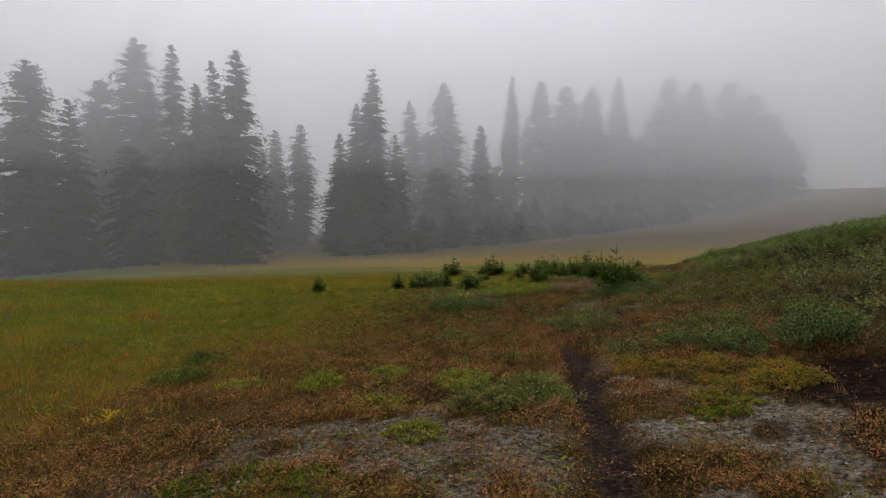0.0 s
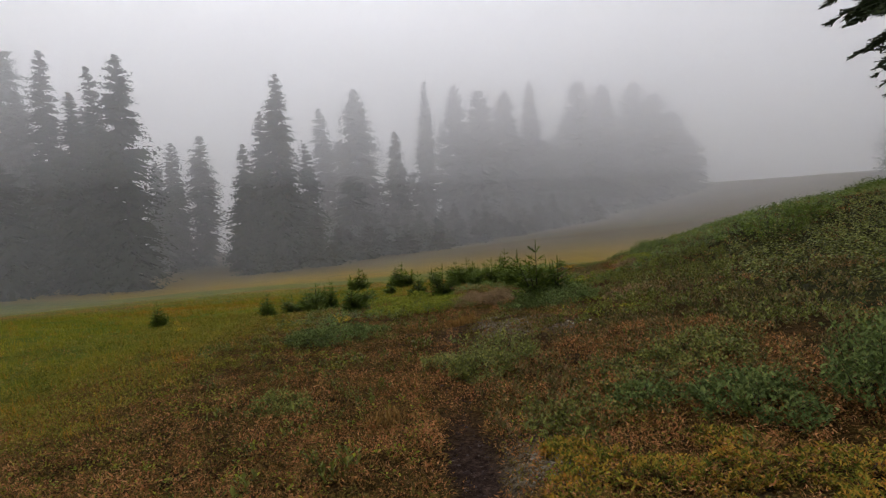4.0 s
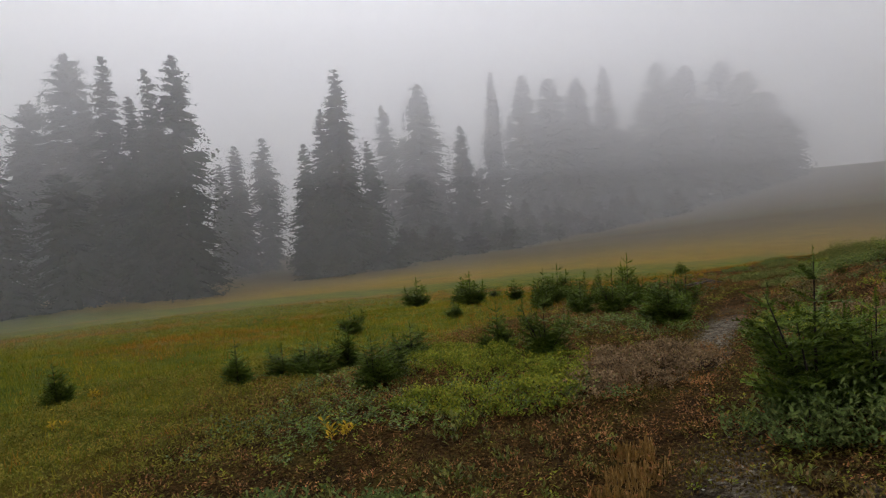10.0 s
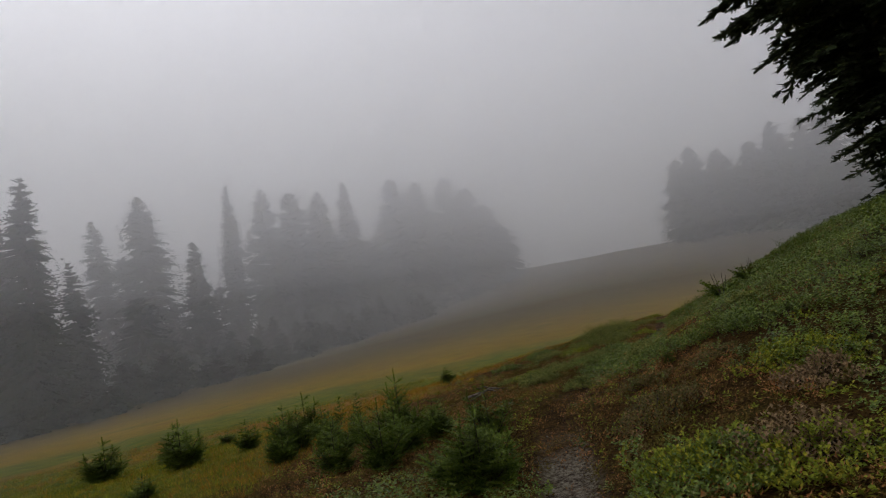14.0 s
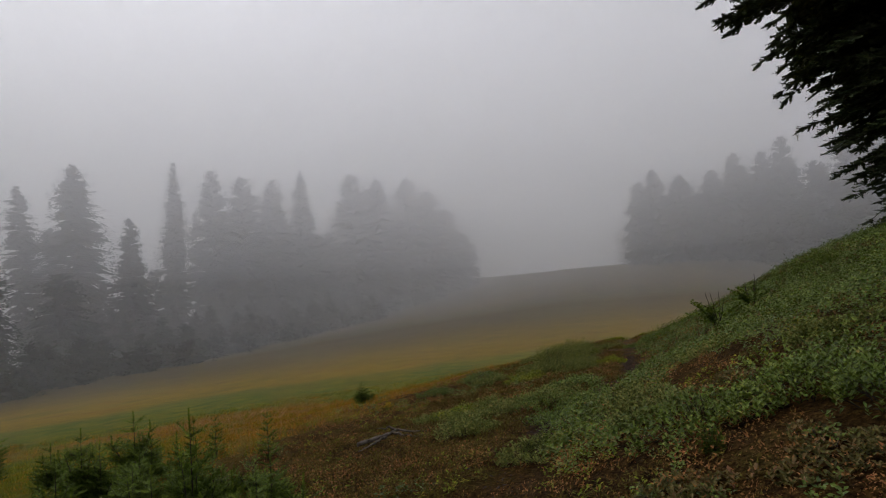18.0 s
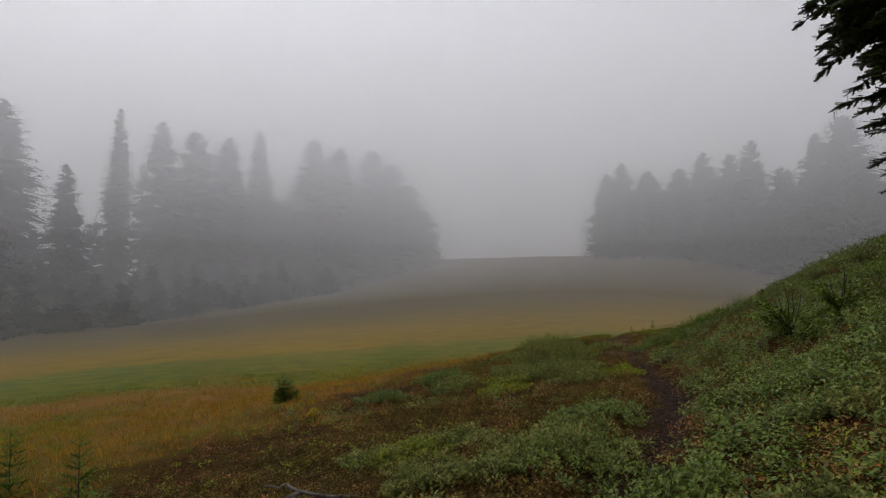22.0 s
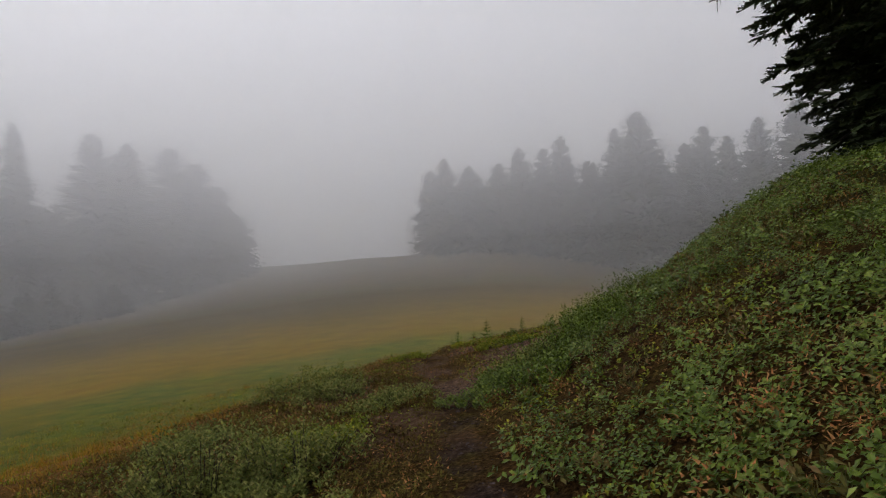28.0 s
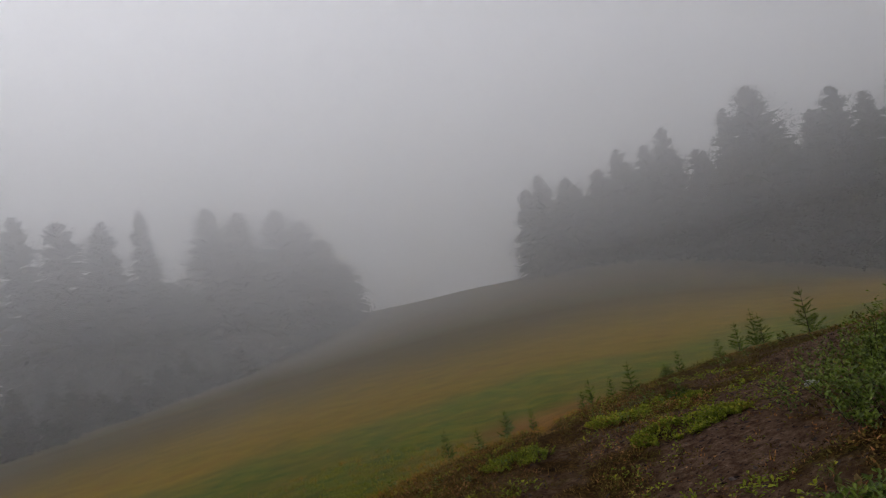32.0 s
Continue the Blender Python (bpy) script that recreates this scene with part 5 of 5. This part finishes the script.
def single_plants():
    k = 200
    for x, y, wide, tall in ((0.05, 12.75, 1.15, 0.3), (-0.35, 13.2, 0.8, 0.25), (0.6, 13.2, 0.6, 0.22), (3.45, 7.15, 0.8, 0.25), (2.95, 7.6, 0.6, 0.22), (4.25, 6.8, 0.75, 0.5), (4.35, 6.9, 0.5, 0.55), (3.7, 13.7, 1.1, 0.35), (4.1, 13.1, 0.9, 0.3)):
        clump("silvery_shrub", x, y, wide, tall, int(2800 * wide), BLUELEAF, "low shrub of blue-green leaves spreading over brown heath", "shrub", k := k + 1, 0.036, 0.018)
    for x, y, wide, tall in ((1.0, 17.6, 1.1, 0.2), (1.6, 17.2, 1.1, 0.2), (0.5, 17.9, 0.9, 0.18), (20.4, 30.95, 0.7, 0.14), (20.9, 30.65, 0.6, 0.12), (21.3, 32.2, 0.7, 0.14), (22.3, 32.0, 0.7, 0.14), (19.9, 32.6, 0.7, 0.12), (1.3, 15.4, 1.0, 0.24), (1.9, 15.35, 0.9, 0.22), (1.7, 16.4, 1.1, 0.2), (2.25, 16.1, 0.8, 0.2), (1.45, 18.3, 1.0, 0.16), (0.8, 15.6, 0.8, 0.22), (0.9, 19.0, 0.9, 0.2), (0.02, 5.95, 0.45, 0.14), (2.4, 16.9, 0.9, 0.12), (-0.9, 6.7, 0.5, 0.12), (-1.62, 6.35, 0.6, 0.18), (0.02, 6.35, 0.5, 0.14), (-0.9, 5.6, 0.7, 0.1), (-2.6, 6.6, 0.6, 0.14), (-0.4, 4.6, 0.5, 0.08), (5.4, 17.0, 0.9, 0.25), (9.2, 25.5, 1.0, 0.15), (12.9, 28.3, 1.0, 0.16), (13.9, 26.8, 0.9, 0.16), (15.3, 29.2, 0.9, 0.18), (12.2, 27.6, 0.8, 0.15)):
        clump("lime_herb", x, y, wide, tall, int(2600 * wide), LIME, "spreading patch of lime-green leaves on the heath", "herb", k := k + 1, 0.031, 0.018)
    for x, y, wide, tall in ((14.42, 29.32, 1.0, 0.55), (14.9, 28.8, 0.8, 0.4), (13.4, 27.8, 0.8, 0.34), (12.0, 28.9, 0.9, 0.26), (2.05, 9.9, 1.0, 0.28), (1.95, 9.5, 0.95, 0.26), (3.9, 8.4, 0.9, 0.3), (1.6, 9.95, 0.6, 0.2), (3.2, 8.3, 0.9, 0.2), (2.3, 7.6, 0.8, 0.16), (17.4, 32.4, 1.2, 0.4), (15.2, 31.2, 1.0, 0.25), (20.85, 29.3, 1.0, 0.5), (21.2, 28.9, 0.9, 0.45), (19.75, 28.9, 0.6, 0.34), (18.26, 28.6, 0.8, 0.2), (16.7, 29.7, 1.0, 0.22), (14.2, 27.7, 0.8, 0.22), (13.3, 27.0, 0.7, 0.2), (9.8, 25.4, 0.9, 0.2), (9.9, 24.0, 1.2, 0.22), (17.3, 31.5, 1.1, 0.3), (17.6, 28.5, 0.9, 0.25), (14.3, 29.3, 0.9, 0.28), (8.9, 22.0 + 3.6, 0.7, 0.18), (13.2, 28.2, 1.1, 0.22), (10.6, 24.6, 0.8, 0.18)):
        clump("leafy_shrub", x, y, wide, tall, int(2600 * wide), OLIVE if y < 12 else PALE if 8 < x < 18 and y > 23 else LEAF, "low leafy green shrub beside the trail", "shrub", k := k + 1, 0.031, 0.017)
    for x, y, wide, tall in ((0.5, 5.45, 1.0, 0.17), (0.85, 5.7, 0.7, 0.18), (0.2, 5.3, 0.6, 0.12), (-0.15, 9.0, 0.6, 0.14)):
        clump("pale_shrub", x, y, wide, tall, int(2000 * wide), PALE, "sprawling shrub of narrow pale yellow-green leaves", "shrub", k := k + 1, 0.042, 0.015)
    for x, y, wide, tall in ((9.85, 15.8, 1.3, 0.4), (11.0, 16.2, 1.2, 0.35), (15.0, 18.7, 1.3, 0.4), (16.6, 23.6, 0.9, 0.5), (-3.75, 7.1, 0.75, 0.22), (-3.9, 8.3, 0.7, 0.2), (17.8, 28.2, 1.0, 0.35), (18.6, 28.0, 0.9, 0.35), (16.9, 27.9, 0.8, 0.25)):
        clump("dark_shrub", x, y, wide, tall, int(1300 * wide), SAPLING, "dark green bushy shrub in the low growth", "shrub", k := k + 1, 0.04, 0.016)
    for x, y, wide, tall in ((2.75, 5.65, 0.45, 0.12), (3.15, 5.7, 0.5, 0.16), (2.2, 6.8, 0.5, 0.15), (2.5, 6.5, 0.4, 0.13), (2.85, 6.35, 0.45, 0.14), (1.95, 6.5, 0.3, 0.1), (3.3, 6.2, 0.5, 0.16), (2.35, 5.35, 0.3, 0.13), (2.6, 6.0, 0.3, 0.09), (3.0, 6.75, 0.4, 0.14), (3.45, 5.75, 0.4, 0.13), (2.1, 7.15, 0.35, 0.12)):
        clump("golden_moss", x, y, wide * 1.15, tall * 0.8, int(3600 * wide), MOSS, "ragged patch of golden and green moss on pale grit", "moss", k := k + 1, 0.027, 0.011)
    for x, y, wide in ((2.25, 4.9, 0.5), (2.6, 5.2, 0.4), (-1.45, 3.75, 0.6), (-1.05, 3.6, 0.5), (-1.9, 3.7, 0.4)):
        clump("green_moss", x, y, wide, 0.07, int(2600 * wide), DEEPMOSS, "deep green moss cushion on bare ground", "moss", k := k + 1, 0.03, 0.012)
    rng = random.Random(41)
    for x, y in ((8.1, 19.75), (8.5, 19.3), (9.84, 23.76), (5.41, 16.85), (9.16, 22.48), (11.06, 24.7), (12.32, 29.89), (10.84, 29.39), (17.0, 28.5), (17.4, 28.26), (8.3, 18.6)):
        clump("leafy_shrub", x, y, rng.uniform(0.8, 1.2), rng.uniform(0.18, 0.28), 2400, LEAF, "ragged low shrub of small green leaves over dark soil", "shrub", k := k + 1, 0.031, 0.017)
    for x, y in ((9.03, 21.59), (7.23, 17.51), (8.75, 24.43), (5.63, 16.29), (8.11, 23.28), (8.54, 20.76), (7.84, 21.46), (10.05, 24.41), (9.23, 24.14), (13.62, 29.38), (14.56, 28.62), (13.19, 27.07), (10.9, 22.0), (9.7, 19.8)):
        clump("lime_shrub", x, y, rng.uniform(0.7, 1.1), rng.uniform(0.14, 0.24), 2400, PALE if y > 19 else LIME, "ragged shrub of pale yellow-green leaves over brown moss", "shrub", k := k + 1, 0.031, 0.017)
    for x, y, wide, tall in ((6.18, 18.24, 0.8, 0.2), (8.35, 19.95, 0.5, 0.13), (8.9, 20.2, 0.5, 0.12), (7.1, 19.2, 0.6, 0.1), (7.6, 18.7, 0.6, 0.1), (3.4, 16.5, 1.2, 0.16), (2.75, 16.1, 1.0, 0.14), (4.0, 16.6, 0.8, 0.15), (3.1, 15.7, 0.9, 0.14), (6.9, 17.1, 0.7, 0.2), (5.8, 16.6, 0.7, 0.22), (3.6, 16.2, 0.9, 0.2), (2.5, 15.5, 0.7, 0.18), (3.0, 16.3, 0.9, 0.2), (5.0, 12.4, 1.0, 0.15)):
        clump("russet_shrub", x, y, wide, tall, int(2200 * wide), ROSE if y < 18 else RUSSET, "low shrub with leaves turned pinkish brown", "shrub", k := k + 1, 0.031, 0.016)
    for x, y, wide, tall in ((2.25, 13.6, 0.5, 0.11), (2.4, 14.0, 0.4, 0.1), (2.1, 13.2, 0.4, 0.1), (-1.2, 5.2, 0.5, 0.14), (-2.2, 6.4, 0.5, 0.14), (0.9, 8.1, 0.4, 0.15)):
        blade_patch("dry_grass_tuft", x, y, wide, tall, int(600 * wide), STRAW, "tuft of dry straw-orange grass in the heath", "grass", k := k + 1)
    for x, y in ((-3.52, 16.31), (-4.35, 18.14), (0.06, 14.94), (9.5, 29.2), (-3.53, 5.27), (-5.2, 12.0), (-6.5, 15.0)):
        clump("yellow_herb", x, y, 0.16, 0.17, 56, YELLOW, "small herb turned bright yellow in the meadow", "herb", k := k + 1, 0.06, 0.022)


def fallen_branch(x, y):
    ob = tagged(new("fallen_branch"), "weathered grey forked branch lying on brown heath", "branch")
    ob.location = (x, y, float(terrain(x, y)) + 0.03)
    arms = [[(-0.5, 0.05, 0.02), (-0.15, 0.02, 0.05), (0.1, 0.06, 0.09), (0.5, -0.1, 0.03)], [(-0.1, 0.02, 0.05), (-0.35, -0.2, 0.06), (-0.62, -0.3, 0.02)], [(0.0, 0.04, 0.07), (0.2, -0.22, 0.05), (0.45, -0.3, 0.03)], [(0.1, 0.06, 0.08), (0.02, 0.2, 0.12), (-0.1, 0.3, 0.1)]]
    rng = np.random.default_rng(9)
    for n, pts in enumerate(arms):
        k = np.linspace(0, len(pts) - 1, 13)
        pts = 1.05 * np.stack([np.interp(k, np.arange(len(pts)), np.array(pts)[:, i]) for i in range(3)], -1) + rng.normal(0, 0.008, (13, 3))
        v, f = tube(pts, np.linspace(0.032, 0.009, len(pts)) * rng.uniform(0.8, 1.2, len(pts)) * (1 if n == 0 else 0.65), 7)
        if n == 0:
            limb = part("limb", mesh_of("limb", v, f, DRIFT, True), ob)
        else:
            part("side_twig", mesh_of("side_twig", v, f, DRIFT, True), limb)


def pebbles():
    """Bits of pumice in the pale patches, and one white stone at the trail's edge."""
    rng = np.random.default_rng(23)
    bm = bmesh.new()
    bmesh.ops.create_icosphere(bm, subdivisions=1, radius=1.0)
    v = np.array([p.co[:] for p in bm.verts])
    f = np.array([[p.index for p in q.verts] for q in bm.faces])
    bm.free()
    protos = [(v * (1 + rng.normal(0, 0.14, (len(v), 1))) * np.array([1, 0.75, 0.5]), f) for _ in range(4)]
    x, y, d = beside_trail(rng, 16000, 1.0, 20, -4.5, 4.5)
    keep = rng.random(len(x)) < grit_mask(x, y, d) * (np.hypot(x - 3.95, y - 5.55) > 1.0)
    x, y = x[keep], y[keep]
    scatter("pumice_grit", protos, x, y, rng.gamma(2.0, 0.0028, len(x)) + 0.004, STONE, "loose pale pumice crumbs on bare ground", "gravel", rng, 0.0, 0.4)
    flat = np.array([(1, 0, 0), (0, 1, 0), (-1, 0, 0), (0, -1, 0), (0, 0, 0.35), (0, 0, -0.35)], float)
    sides = np.array([(0, 1, 4), (1, 2, 4), (2, 3, 4), (3, 0, 4), (1, 0, 5), (2, 1, 5), (3, 2, 5), (0, 3, 5)])
    flakes = [(flat * (1 + rng.normal(0, 0.25, (6, 1))), sides) for _ in range(5)]
    x, y, d = beside_trail(rng, 52000, 0.5, 14.5, -4.5, 4.5)
    keep = rng.random(len(x)) < grit_mask(x, y, d) * (np.hypot(x - 3.95, y - 5.55) > 1.0)
    x, y = x[keep], y[keep]
    scatter("pumice_flakes", flakes, x, y, rng.gamma(2.0, 0.0045, len(x)) + 0.004, FLAKE, "pale beige flakes of pumice over dark soil", "gravel", rng, 0.0, 0.3)
    # dark crumbs and small stones of the trodden line
    x, y, d = beside_trail(rng, 26000, 2.0, 33, -0.5, 0.5)
    keep = rng.random(len(x)) < 0.06 + 0.94 * trail_mask(x, y, d)
    x2, y2, _ = sown(rng, 9000, 16.5, 25, 28.5, 32.5)
    also = rng.random(len(x2)) < worn_mask(x2, y2)
    x, y = np.concatenate([x[keep], x2[also]]), np.concatenate([y[keep], y2[also]])
    scatter("trail_crumbs", flakes, x, y, rng.gamma(2.0, 0.004, len(x)) + 0.004, CRUMB, "dark purplish-brown crumbs of soil and stone on the trail", "gravel", rng, 0.0, 0.3)
    rock = tagged(new("stone", mesh_of("stone", protos[0][0] * 0.085, f, PALESTONE, True)), "pale stone half sunk in brown soil", "stone")
    rock.location = (21.3, 29.93, float(terrain(21.3, 29.93)) + 0.02)


ground()
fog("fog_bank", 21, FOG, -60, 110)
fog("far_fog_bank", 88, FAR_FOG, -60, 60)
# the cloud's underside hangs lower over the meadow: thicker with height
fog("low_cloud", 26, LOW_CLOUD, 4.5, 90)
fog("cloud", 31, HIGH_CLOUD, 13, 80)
woods()
# the great fir's low limbs reach furthest to the north
great_fir(25.3, 24.0, 24.0, lambda h, az: float(np.interp(h, [0, 1, 2, 3.2, 4, 5.7, 6.8, 9, 10, 24.5], [1.9, 2.0, 2.5, 3.15, 3.7, 4.8, 5.6, 6.2, 6.3, 0.2])) + 1.5 * math.exp(-(((az - 1.35) / 0.34) ** 2)) * float(step(7, 3, h)), 0.15, 3, "great dark fir with drooping limbs above the bank")
great_fir(29.8, 25.0, 22.0, lambda h, az: float(np.interp(h, [0, 3, 5, 7, 9, 22.5], [2.8, 2.9, 3.6, 5.0, 6.0, 0.2])), 0.3, 4, "dense dark fir with limbs down to the bank")
saplings()
low_plants()
single_plants()
twiggy_shrub(14.6, 24.35, 0.62, 61)
twiggy_shrub(15.2, 24.0, 0.5, 62)
fallen_branch(7.72, 24.7)
pebbles()
